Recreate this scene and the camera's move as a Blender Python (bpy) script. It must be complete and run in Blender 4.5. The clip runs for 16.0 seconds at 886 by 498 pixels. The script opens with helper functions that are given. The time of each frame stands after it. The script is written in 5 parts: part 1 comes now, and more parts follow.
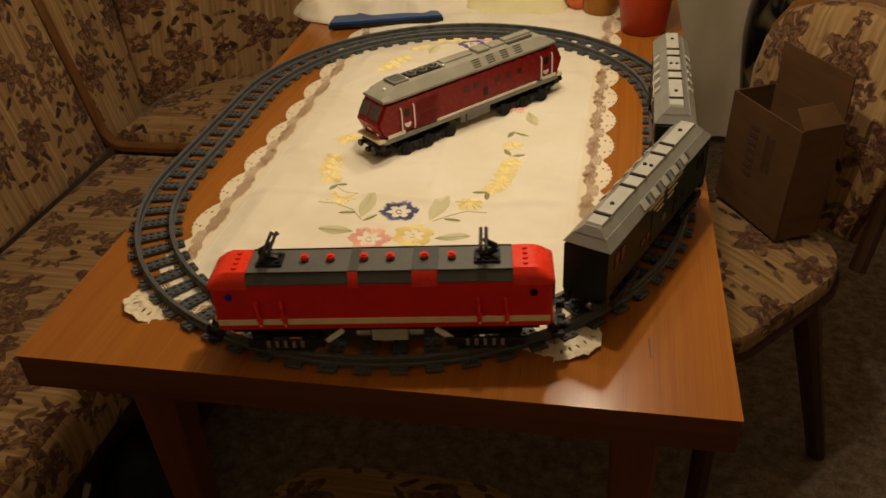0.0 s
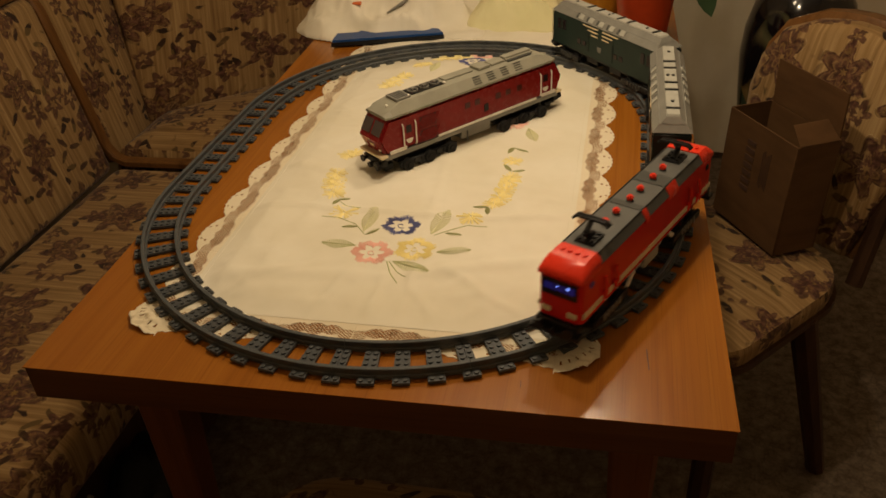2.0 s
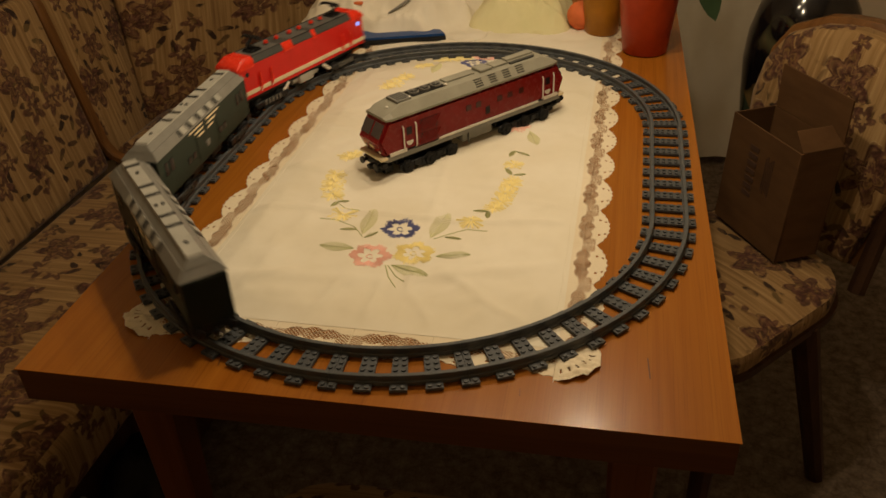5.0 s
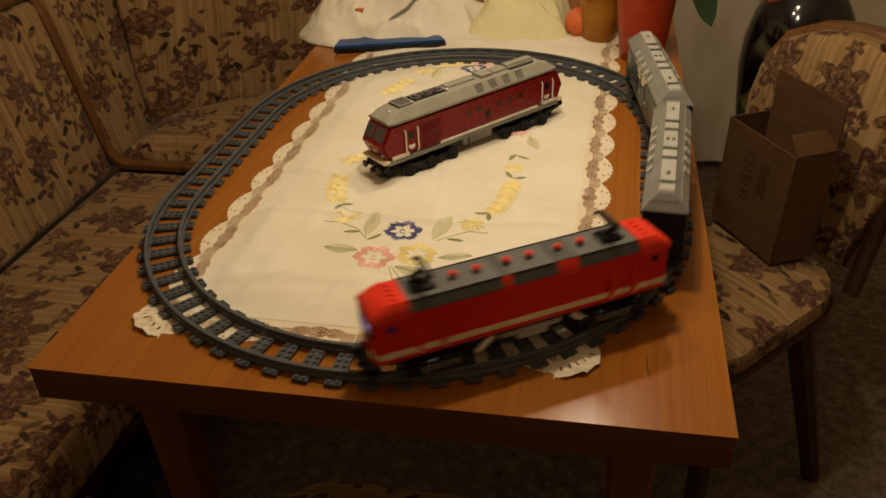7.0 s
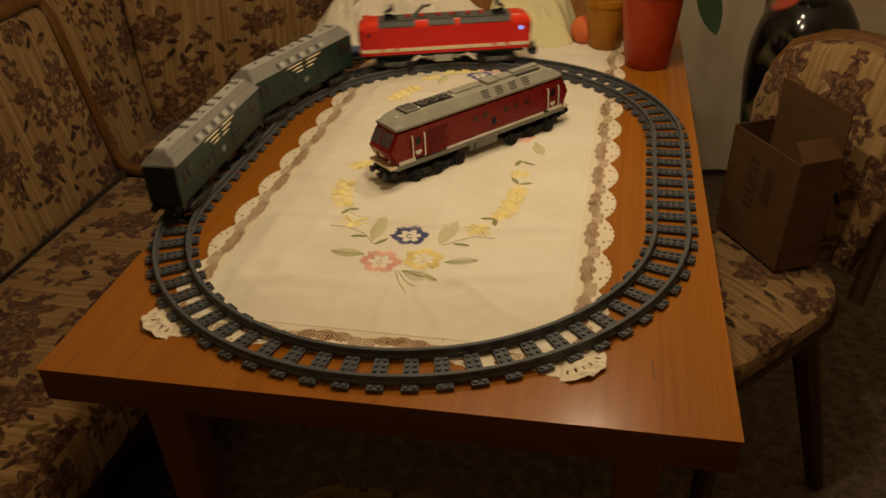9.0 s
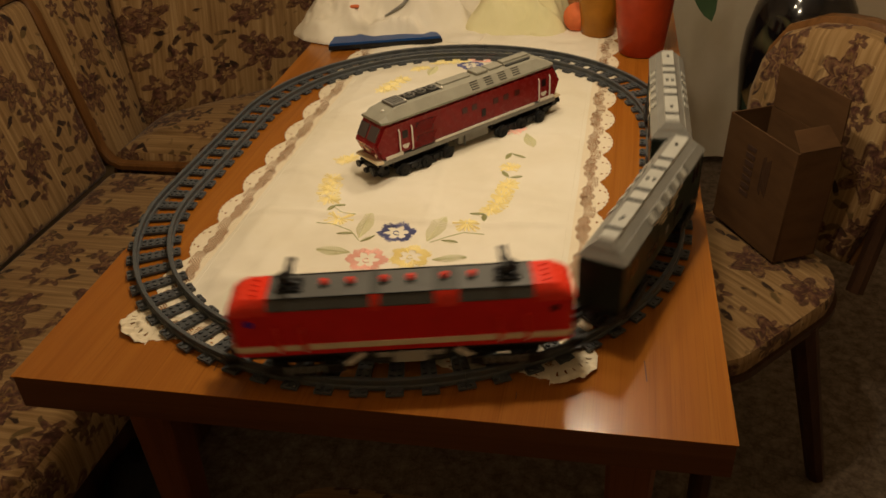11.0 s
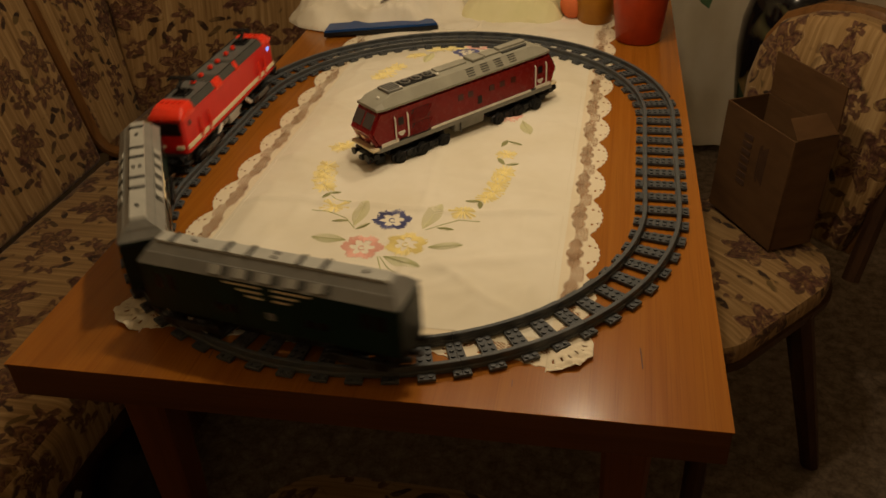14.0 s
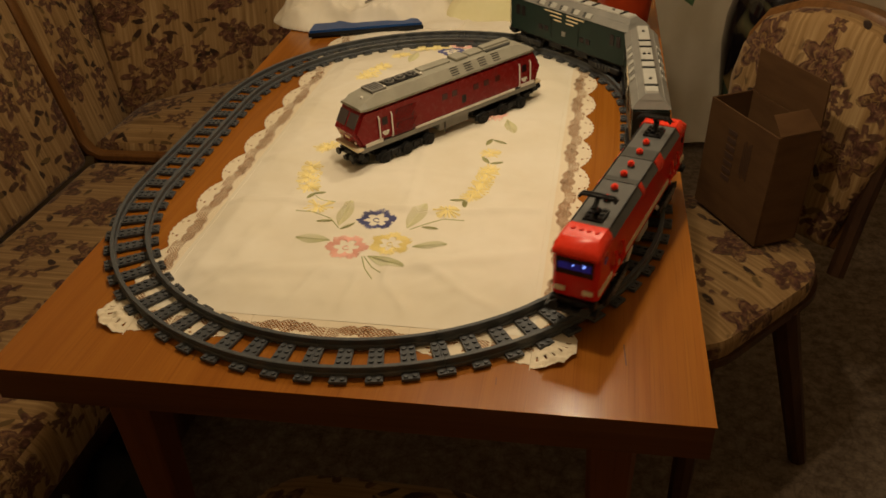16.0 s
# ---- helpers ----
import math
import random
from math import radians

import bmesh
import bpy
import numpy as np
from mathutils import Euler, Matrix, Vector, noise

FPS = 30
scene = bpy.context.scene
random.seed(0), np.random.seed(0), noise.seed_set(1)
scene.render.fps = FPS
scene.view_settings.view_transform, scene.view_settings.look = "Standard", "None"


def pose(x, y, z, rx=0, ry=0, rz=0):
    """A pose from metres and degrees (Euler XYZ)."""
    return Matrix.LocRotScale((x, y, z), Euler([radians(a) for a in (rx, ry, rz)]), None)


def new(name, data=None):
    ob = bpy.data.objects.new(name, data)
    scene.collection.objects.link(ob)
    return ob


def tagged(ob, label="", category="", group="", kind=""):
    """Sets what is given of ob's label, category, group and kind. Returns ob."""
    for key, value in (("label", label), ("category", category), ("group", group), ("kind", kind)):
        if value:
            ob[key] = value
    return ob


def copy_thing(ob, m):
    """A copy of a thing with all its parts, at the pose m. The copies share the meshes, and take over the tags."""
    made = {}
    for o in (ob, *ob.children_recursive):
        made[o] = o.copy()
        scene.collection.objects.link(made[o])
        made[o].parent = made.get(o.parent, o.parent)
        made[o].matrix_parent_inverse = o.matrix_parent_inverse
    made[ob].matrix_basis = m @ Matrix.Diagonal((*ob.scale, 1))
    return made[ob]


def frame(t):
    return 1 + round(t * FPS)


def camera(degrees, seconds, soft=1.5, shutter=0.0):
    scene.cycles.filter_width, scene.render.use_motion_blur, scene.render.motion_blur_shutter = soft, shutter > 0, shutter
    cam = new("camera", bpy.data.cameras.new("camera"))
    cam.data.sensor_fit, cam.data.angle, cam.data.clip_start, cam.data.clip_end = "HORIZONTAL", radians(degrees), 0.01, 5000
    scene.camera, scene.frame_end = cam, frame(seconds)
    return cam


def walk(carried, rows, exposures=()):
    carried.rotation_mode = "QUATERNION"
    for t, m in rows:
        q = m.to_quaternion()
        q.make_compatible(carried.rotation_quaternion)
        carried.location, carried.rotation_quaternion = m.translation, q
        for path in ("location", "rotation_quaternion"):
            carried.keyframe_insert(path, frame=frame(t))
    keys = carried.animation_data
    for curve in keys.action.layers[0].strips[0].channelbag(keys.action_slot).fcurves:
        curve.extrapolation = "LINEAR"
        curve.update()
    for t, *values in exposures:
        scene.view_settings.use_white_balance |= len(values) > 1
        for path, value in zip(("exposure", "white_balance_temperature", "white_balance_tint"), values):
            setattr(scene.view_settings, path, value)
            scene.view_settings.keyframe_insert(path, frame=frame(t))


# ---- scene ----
EXPOSURE = -0.13
# seconds, stops, kelvin
BRIGHT = [(0, 0.32, 5950), (1, 0.28, 6050), (2, 0.12, 6300), (3.5, -0.06, 6421), (4.2, -0.06, 6450), (6.3, 0.25, 6050), (7, 0.22, 6050), (8, 0.0, 6350), (8.7, -0.04, 6400), (11, 0.25, 6050), (12.2, -0.04, 6350), (13.2, -0.12, 6500), (14.0, -0.13, 6350), (14.6, 0.14, 6050), (15.5, 0.26, 6050), (16, 0.14, 6250)]
cam = camera(56.42, 16.0, soft=1.6, shutter=0.45)
# seconds, eye x y z, turn about z, tilt from straight down, turn about the line of sight
ROWS = [
    (0, 0.2505, -1.0216, 1.2664, 13.514, 56.132, -3.627),
    (0.5, 0.2510, -1.0233, 1.2681, 13.408, 56.172, -3.442),
    (1, 0.2517, -1.0238, 1.2688, 13.260, 56.349, -3.259),
    (1.5, 0.2515, -1.0295, 1.2721, 13.362, 56.755, -3.277),
    (2, 0.2519, -1.0354, 1.2732, 13.420, 57.197, -3.518),
    (2.5, 0.2507, -1.0376, 1.2721, 13.423, 57.298, -3.472),
    (3, 0.2534, -1.0321, 1.2732, 13.317, 57.351, -3.378),
    (3.5, 0.2523, -1.0258, 1.2733, 13.339, 57.570, -2.879),
    (4, 0.2488, -1.0226, 1.2708, 13.462, 57.466, -2.939),
    (6.5, 0.2497, -1.0333, 1.2735, 13.096, 57.036, -2.682),
    (7, 0.2476, -1.0434, 1.2780, 13.112, 57.570, -2.798),
    (7.5, 0.2456, -1.0514, 1.2777, 13.223, 58.040, -2.666),
    (8, 0.2442, -1.0517, 1.2773, 13.378, 58.273, -2.709),
    (8.5, 0.2437, -1.0536, 1.2772, 13.312, 58.245, -2.547),
    (11, 0.2540, -1.0203, 1.2720, 13.424, 57.310, -3.367),
    (11.5, 0.2528, -1.0191, 1.2697, 13.198, 57.106, -3.234),
    (12, 0.2568, -1.0160, 1.2686, 13.106, 56.805, -3.619),
    (12.5, 0.2574, -1.0152, 1.2666, 13.200, 56.543, -3.802),
    (13, 0.2592, -1.0126, 1.2681, 13.442, 56.587, -3.959),
    (13.5, 0.2556, -1.0152, 1.2693, 13.254, 56.440, -3.304),
    (14, 0.2538, -1.0182, 1.2684, 13.157, 56.540, -3.181),
    (14.5, 0.2580, -1.0201, 1.2662, 13.153, 56.481, -3.699),
    (15, 0.2602, -1.0205, 1.2662, 12.899, 56.460, -3.768),
    (15.5, 0.2589, -1.0185, 1.2670, 12.606, 56.383, -3.438),
    (16, 0.2617, -1.0176, 1.2676, 12.430, 56.490, -3.372),
]
walk(cam, [(t, pose(x, y, z, 0, 0, a) @ pose(0, 0, 0, b) @ pose(0, 0, 0, 0, 0, c)) for t, x, y, z, a, b, c in ROWS],
     exposures=[(t, EXPOSURE + e, k, 10) for t, e, k in BRIGHT])
# ---- light: one warm chandelier over the table, just out of view, a dim room ----
TT = 0.74          # height of the table top
world = bpy.data.worlds.new("room_dark")
scene.world = world
world.use_nodes = True
world.node_tree.nodes["Background"].inputs[0].default_value = (0.9, 0.62, 0.4, 1)
world.node_tree.nodes["Background"].inputs[1].default_value = 0.028


def ceiling_bulb(x, y, z, watts, size):
    lamp = bpy.data.lights.new("ceiling_bulb", "POINT")
    lamp.energy, lamp.shadow_soft_size, lamp.color = watts, size, (1.0, 0.765, 0.475)
    new("ceiling_bulb", lamp).location = (x, y, z)


# the bulbs of the chandelier over the table
for bx, by, watts in ((0.232, 0.255, 5.4), (0.150, -0.16, 9.6), (0.02, 0.10, 4.4)):
    ceiling_bulb(bx, by, TT + 0.78, watts, 0.022)


# ---- materials ----
def nodes_of(name, rough=0.5, metal=0.0, spec=0.5):
    m = bpy.data.materials.new(name)
    m.use_nodes = True
    nt = m.node_tree
    b = nt.nodes["Principled BSDF"]
    b.inputs["Roughness"].default_value = rough
    b.inputs["Metallic"].default_value = metal
    b.inputs["Specular IOR Level"].default_value = spec
    return m, nt, b


def node(nt, kind, **sets):
    n = nt.nodes.new(kind)
    for k, v in sets.items():
        n.inputs[k.replace("_", " ")].default_value = v
    return n


def ramp(nt, fac, stops):
    r = nt.nodes.new("ShaderNodeValToRGB")
    els = r.color_ramp.elements
    while len(els) < len(stops):
        els.new(0.5)
    for e, (p, c) in zip(els, stops):
        e.position, e.color = p, (*c, 1)
    nt.links.new(fac, r.inputs[0])
    return r.outputs[0]


def mixed(nt, fac, a, b, how="MIX"):
    n = nt.nodes.new("ShaderNodeMix")
    n.data_type, n.blend_type = "RGBA", how
    for sock, val in ((n.inputs[0], fac), (n.inputs[6], a), (n.inputs[7], b)):
        if isinstance(val, (int, float)):
            sock.default_value = val
        elif isinstance(val, tuple):
            sock.default_value = (*val, 1)
        else:
            nt.links.new(val, sock)
    return n.outputs[2]


def coords(nt, kind="Object", scale=(1, 1, 1), turn=(0, 0, 0)):
    tc = nt.nodes.new("ShaderNodeTexCoord")
    mp = nt.nodes.new("ShaderNodeMapping")
    mp.inputs["Scale"].default_value = scale
    mp.inputs["Rotation"].default_value = turn
    nt.links.new(tc.outputs[kind], mp.inputs[0])
    return mp.outputs[0]


def noise_fac(nt, vec, scale, detail=4, rough=0.6, distort=0.0):
    n = node(nt, "ShaderNodeTexNoise", Scale=scale, Detail=detail, Roughness=rough, Distortion=distort)
    nt.links.new(vec, n.inputs["Vector"])
    return n.outputs["Fac"]


def bumped(nt, b, height, strength=0.3, dist=0.001):
    n = node(nt, "ShaderNodeBump", Strength=strength, Distance=dist)
    nt.links.new(height, n.inputs["Height"])
    nt.links.new(n.outputs[0], b.inputs["Normal"])


def plastic(name, col, rough=0.32, var=0.12, scale=40, spec=0.25):
    """Moulded plastic with slight dust and scuffing."""
    m, nt, b = nodes_of(name, rough, 0.0, spec)
    v = coords(nt)
    f = noise_fac(nt, v, scale, 5)
    lo = tuple(c * (1 - var) for c in col)
    hi = tuple(min(1, c * (1 + var)) for c in col)
    nt.links.new(ramp(nt, f, [(0.3, lo), (0.7, hi)]), b.inputs["Base Color"])
    r = nt.nodes.new("ShaderNodeMapRange")
    r.inputs[3].default_value, r.inputs[4].default_value = rough * 0.8, min(1, rough * 1.35)
    nt.links.new(noise_fac(nt, v, scale * 3, 3), r.inputs[0])
    nt.links.new(r.outputs[0], b.inputs["Roughness"])
    return m


def wood(name, dark, mid, light, rough=0.35, along="y", fine=1.0, coat=0.0):
    m, nt, b = nodes_of(name, rough, 0.0, 0.22)
    s = {"x": (0.35, 14, 14), "y": (14, 0.35, 14), "z": (14, 14, 0.35)}[along]
    v = coords(nt, "Object", s)
    f1 = noise_fac(nt, v, 2.2 * fine, 6, 0.65, 0.6)
    v2 = coords(nt, "Object", tuple(k * 8 if k > 1 else k * 3 for k in s))
    f2 = noise_fac(nt, v2, 3.0 * fine, 3, 0.6)
    base = ramp(nt, f1, [(0.28, dark), (0.5, mid), (0.74, light)])
    pores = ramp(nt, f2, [(0.30, (0.55, 0.5, 0.45)), (0.46, (1, 1, 1))])
    nt.links.new(mixed(nt, 0.38, base, pores, "MULTIPLY"), b.inputs["Base Color"])
    b.inputs["Coat Weight"].default_value = coat
    b.inputs["Coat Roughness"].default_value = 0.17
    bumped(nt, b, f2, 0.15, 0.0006)
    return m


def blossoms(nt, uv, scale, radius, lobes, depth, rnd=0.9):
    """Lobed shapes round scattered points: mask and distance from the point over the radius."""
    vo = node(nt, "ShaderNodeTexVoronoi", Scale=scale, Randomness=rnd)
    vo.voronoi_dimensions = "2D"
    nt.links.new(uv, vo.inputs["Vector"])
    d = nt.nodes.new("ShaderNodeVectorMath")
    d.operation = "SUBTRACT"
    nt.links.new(uv, d.inputs[0])
    nt.links.new(vo.outputs["Position"], d.inputs[1])
    xyz = nt.nodes.new("ShaderNodeSeparateXYZ")
    nt.links.new(d.outputs[0], xyz.inputs[0])

    def calc(op, a, b=0.0, c=0.0):
        n = nt.nodes.new("ShaderNodeMath")
        n.operation = op
        for i, v in enumerate((a, b, c)):
            if isinstance(v, (int, float)):
                n.inputs[i].default_value = v
            else:
                nt.links.new(v, n.inputs[i])
        return n.outputs[0]
    ln = nt.nodes.new("ShaderNodeVectorMath")
    ln.operation = "LENGTH"
    nt.links.new(d.outputs[0], ln.inputs[0])
    hue = nt.nodes.new("ShaderNodeSeparateColor")
    nt.links.new(vo.outputs["Color"], hue.inputs[0])
    ang = calc("ADD", calc("ARCTAN2", xyz.outputs[1], xyz.outputs[0]), calc("MULTIPLY", hue.outputs[0], 6.28))
    wave = calc("ABSOLUTE", calc("COSINE", calc("MULTIPLY", ang, lobes / 2)))
    wave = calc("POWER", wave, 1.6)
    edge = calc("MULTIPLY_ADD", wave, 2 * radius * depth, radius * (1 - 2 * depth))
    edge = calc("MULTIPLY", edge, calc("MULTIPLY_ADD", hue.outputs[1], 0.6, 0.65))
    rel = calc("DIVIDE", ln.outputs[1], edge)
    return ramp(nt, rel, [(0.86, (1, 1, 1)), (1.0, (0, 0, 0))]), rel


def sprays(nt, uv, scale, long, thin, rnd=1.0):
    """Scattered narrow leaves, each turned its own way: mask, and a random value for each leaf."""
    vo = node(nt, "ShaderNodeTexVoronoi", Scale=scale, Randomness=rnd)
    vo.voronoi_dimensions = "2D"
    nt.links.new(uv, vo.inputs["Vector"])
    d = nt.nodes.new("ShaderNodeVectorMath")
    d.operation = "SUBTRACT"
    nt.links.new(uv, d.inputs[0])
    nt.links.new(vo.outputs["Position"], d.inputs[1])
    hue = nt.nodes.new("ShaderNodeSeparateColor")
    nt.links.new(vo.outputs["Color"], hue.inputs[0])
    turn = nt.nodes.new("ShaderNodeMath")
    turn.operation = "MULTIPLY_ADD"
    turn.inputs[1].default_value, turn.inputs[2].default_value = 4.2, 0.5
    nt.links.new(hue.outputs[0], turn.inputs[0])
    rot = nt.nodes.new("ShaderNodeVectorRotate")
    rot.rotation_type = "Z_AXIS"
    nt.links.new(d.outputs[0], rot.inputs["Vector"])
    nt.links.new(turn.outputs[0], rot.inputs["Angle"])
    sc = nt.nodes.new("ShaderNodeVectorMath")
    sc.operation = "MULTIPLY"
    sc.inputs[1].default_value = (1 / long, 1 / thin, 0)
    nt.links.new(rot.outputs[0], sc.inputs[0])
    ln = nt.nodes.new("ShaderNodeVectorMath")
    ln.operation = "LENGTH"
    nt.links.new(sc.outputs[0], ln.inputs[0])
    return ramp(nt, ln.outputs["Value"], [(0.80, (1, 1, 1)), (1.0, (0, 0, 0))]), hue.outputs[1]


def fabric_floral():
    """Tan furnishing velour with streaks, large dark maroon blossoms and leaf sprays round them."""
    m, nt, b = nodes_of("floral_upholstery", 0.9, 0.0, 0.12)
    plain = coords(nt, "UV")
    warp = nt.nodes.new("ShaderNodeTexNoise")
    warp.inputs["Scale"].default_value = 38
    warp.inputs["Detail"].default_value = 3
    nt.links.new(plain, warp.inputs["Vector"])
    add = nt.nodes.new("ShaderNodeVectorMath")
    add.operation = "MULTIPLY_ADD"
    nt.links.new(warp.outputs["Color"], add.inputs[0])
    add.inputs[1].default_value = (0.014, 0.014, 0)
    nt.links.new(plain, add.inputs[2])
    uv = add.outputs[0]
    streak = noise_fac(nt, coords(nt, "UV", (75, 2.4, 1)), 1.5, 4, 0.6)
    ground = ramp(nt, streak, [(0.3, (0.172, 0.098, 0.037)), (0.5, (0.285, 0.174, 0.073)), (0.72, (0.43, 0.288, 0.135))])
    big, rel = blossoms(nt, uv, 7.4, 0.057, 6, 0.24, 0.75)
    floret, rel2 = blossoms(nt, uv, 14.0, 0.027, 5, 0.28, 1.0)
    leaf, tone = sprays(nt, uv, 38.0, 0.0135, 0.0060)
    leaf2 = sprays(nt, uv, 27.0, 0.0175, 0.0062)[0]
    # petals: dark with rosy veins, a pale heart, an uneven light outline
    inner = ramp(nt, rel, [(0.08, (0.10, 0.10, 0.10)), (0.16, (1, 1, 1)), (0.34, (0.80, 0.80, 0.80)), (0.42, (0.30, 0.30, 0.30)), (0.50, (1, 1, 1)), (0.74, (0.65, 0.65, 0.65)), (0.84, (1, 1, 1))])
    inner = mixed(nt, 1.0, inner, ramp(nt, noise_fac(nt, plain, 85, 2, 0.5, 1.2), [(0.36, (0.45, 0.45, 0.45)), (0.44, (1, 1, 1))]), "MULTIPLY")
    petals = mixed(nt, 1.0, big, inner, "MULTIPLY")
    # leaves keep to a broken wreath round each blossom
    wreath = ramp(nt, rel, [(0.95, (0, 0, 0)), (1.0, (1, 1, 1)), (1.75, (1, 1, 1)), (2.0, (0, 0, 0))])
    broken = ramp(nt, noise_fac(nt, plain, 12.0, 2), [(0.38, (0, 0, 0)), (0.43, (1, 1, 1))])
    where2 = ramp(nt, noise_fac(nt, plain, 9.0, 2, 0.6, 0.8), [(0.49, (0, 0, 0)), (0.53, (1, 1, 1))])
    fringe = mixed(nt, 1.0, mixed(nt, 1.0, leaf, wreath, "MULTIPLY"), broken, "MULTIPLY")
    loose = mixed(nt, 1.0, leaf2, where2, "MULTIPLY")
    small = mixed(nt, 1.0, mixed(nt, 1.0, floret, ramp(nt, rel2, [(0.28, (0.1, 0.1, 0.1)), (0.40, (1, 1, 1))]), "MULTIPLY"),
                  ramp(nt, noise_fac(nt, plain, 7.5, 1), [(0.45, (0, 0, 0)), (0.49, (1, 1, 1))]), "MULTIPLY")
    maroon = ramp(nt, noise_fac(nt, plain, 75, 3), [(0.32, (0.034, 0.014, 0.011)), (0.52, (0.076, 0.031, 0.023)), (0.68, (0.17, 0.082, 0.050))])
    leafy = ramp(nt, tone, [(0.25, (0.032, 0.018, 0.013)), (0.6, (0.066, 0.034, 0.020)), (0.9, (0.125, 0.080, 0.030))])
    # an olive gold bloom under the clusters, and the pale outline
    gold = mixed(nt, 1.0, ramp(nt, rel, [(0.9, (0.7, 0.7, 0.7)), (1.6, (0, 0, 0))]), ramp(nt, noise_fac(nt, plain, 22, 3, 0.6, 0.5), [(0.46, (0, 0, 0)), (0.6, (1, 1, 1))]), "MULTIPLY")
    pale = mixed(nt, 1.0, ramp(nt, rel, [(0.98, (0, 0, 0)), (1.05, (1, 1, 1)), (1.17, (0, 0, 0))]), ramp(nt, noise_fac(nt, plain, 30, 2), [(0.36, (0, 0, 0)), (0.46, (0.9, 0.9, 0.9))]), "MULTIPLY")
    col = mixed(nt, gold, ground, (0.205, 0.118, 0.028))
    col = mixed(nt, pale, col, (0.56, 0.44, 0.26))
    col = mixed(nt, loose, col, leafy)
    col = mixed(nt, mixed(nt, 1.0, small, (0.85, 0.85, 0.85), "MULTIPLY"), col, maroon)
    col = mixed(nt, fringe, col, leafy)
    col = mixed(nt, petals, col, maroon)
    nt.links.new(col, b.inputs["Base Color"])
    b.inputs["Sheen Weight"].default_value = 0.1
    bumped(nt, b, noise_fac(nt, plain, 700, 3), 0.5, 0.0008)
    return m


def cloth_mat(name, col, rough=0.85, weave=900, stain=(0.9, 0.88, 0.82)):
    m, nt, b = nodes_of(name, rough, 0, 0.2)
    v = coords(nt)
    f = noise_fac(nt, v, 7, 4)
    nt.links.new(ramp(nt, f, [(0.3, tuple(c * s for c, s in zip(col, stain))), (0.65, col)]), b.inputs["Base Color"])
    bumped(nt, b, noise_fac(nt, v, weave, 2), 0.35, 0.0005)
    return m


def carpet_mat():
    m, nt, b = nodes_of("carpet_brown", 0.95, 0, 0.1)
    v = coords(nt)
    vo = node(nt, "ShaderNodeTexVoronoi", Scale=30.0)
    vo.feature = "DISTANCE_TO_EDGE"
    wv = nt.nodes.new("ShaderNodeTexNoise")
    wv.inputs["Scale"].default_value = 14
    nt.links.new(v, wv.inputs["Vector"])
    ad = nt.nodes.new("ShaderNodeVectorMath")
    ad.operation = "MULTIPLY_ADD"
    ad.inputs[1].default_value = (0.06, 0.06, 0)
    nt.links.new(wv.outputs["Color"], ad.inputs[0])
    nt.links.new(v, ad.inputs[2])
    nt.links.new(ad.outputs[0], vo.inputs["Vector"])
    crack = ramp(nt, vo.outputs["Distance"], [(0.0, (0.72, 0.72, 0.72)), (0.06, (1, 1, 1))])
    patch = ramp(nt, noise_fac(nt, v, 34, 6, 0.75), [(0.36, (0.095, 0.072, 0.052)), (0.64, (0.225, 0.176, 0.132))])
    nt.links.new(mixed(nt, crack, (0.04, 0.028, 0.02), patch), b.inputs["Base Color"])
    bumped(nt, b, noise_fac(nt, v, 260, 3), 0.8, 0.003)
    return m


def cardboard_mat():
    m, nt, b = nodes_of("cardboard", 0.8, 0, 0.2)
    v = coords(nt, "Object", (1, 1, 4))
    f = noise_fac(nt, v, 9, 5)
    nt.links.new(ramp(nt, f, [(0.3, (0.084, 0.041, 0.016)), (0.7, (0.120, 0.061, 0.024))]), b.inputs["Base Color"])
    bumped(nt, b, f, 0.2, 0.0008)
    return m


def vase_mat():
    m, nt, b = nodes_of("painted_black_glaze", 0.12, 0, 0.6)
    v = coords(nt)
    vo = node(nt, "ShaderNodeTexVoronoi", Scale=9.5)
    nt.links.new(v, vo.inputs["Vector"])
    dab = ramp(nt, vo.outputs["Distance"], [(0.40, (1, 1, 1)), (0.46, (0, 0, 0))])
    zone = ramp(nt, noise_fac(nt, v, 6, 2), [(0.5, (0, 0, 0)), (0.56, (1, 1, 1))])
    hue = nt.nodes.new("ShaderNodeSeparateColor")
    nt.links.new(vo.outputs["Color"], hue.inputs[0])
    tint = ramp(nt, hue.outputs[0], [(0.2, (0.05, 0.075, 0.045)), (0.45, (0.42, 0.23, 0.06)), (0.7, (0.42, 0.02, 0.02)), (0.9, (0.12, 0.10, 0.05))])
    nt.links.new(mixed(nt, mixed(nt, 1.0, dab, zone, "MULTIPLY"), (0.006, 0.005, 0.006), tint), b.inputs["Base Color"])
    return m


def glow_mat(name, col, power):
    m, nt, b = nodes_of(name, 0.3)
    b.inputs["Base Color"].default_value = (*[c * 0.06 for c in col], 1)
    b.inputs["Emission Color"].default_value = (*col, 1)
    b.inputs["Emission Strength"].default_value = power
    return m


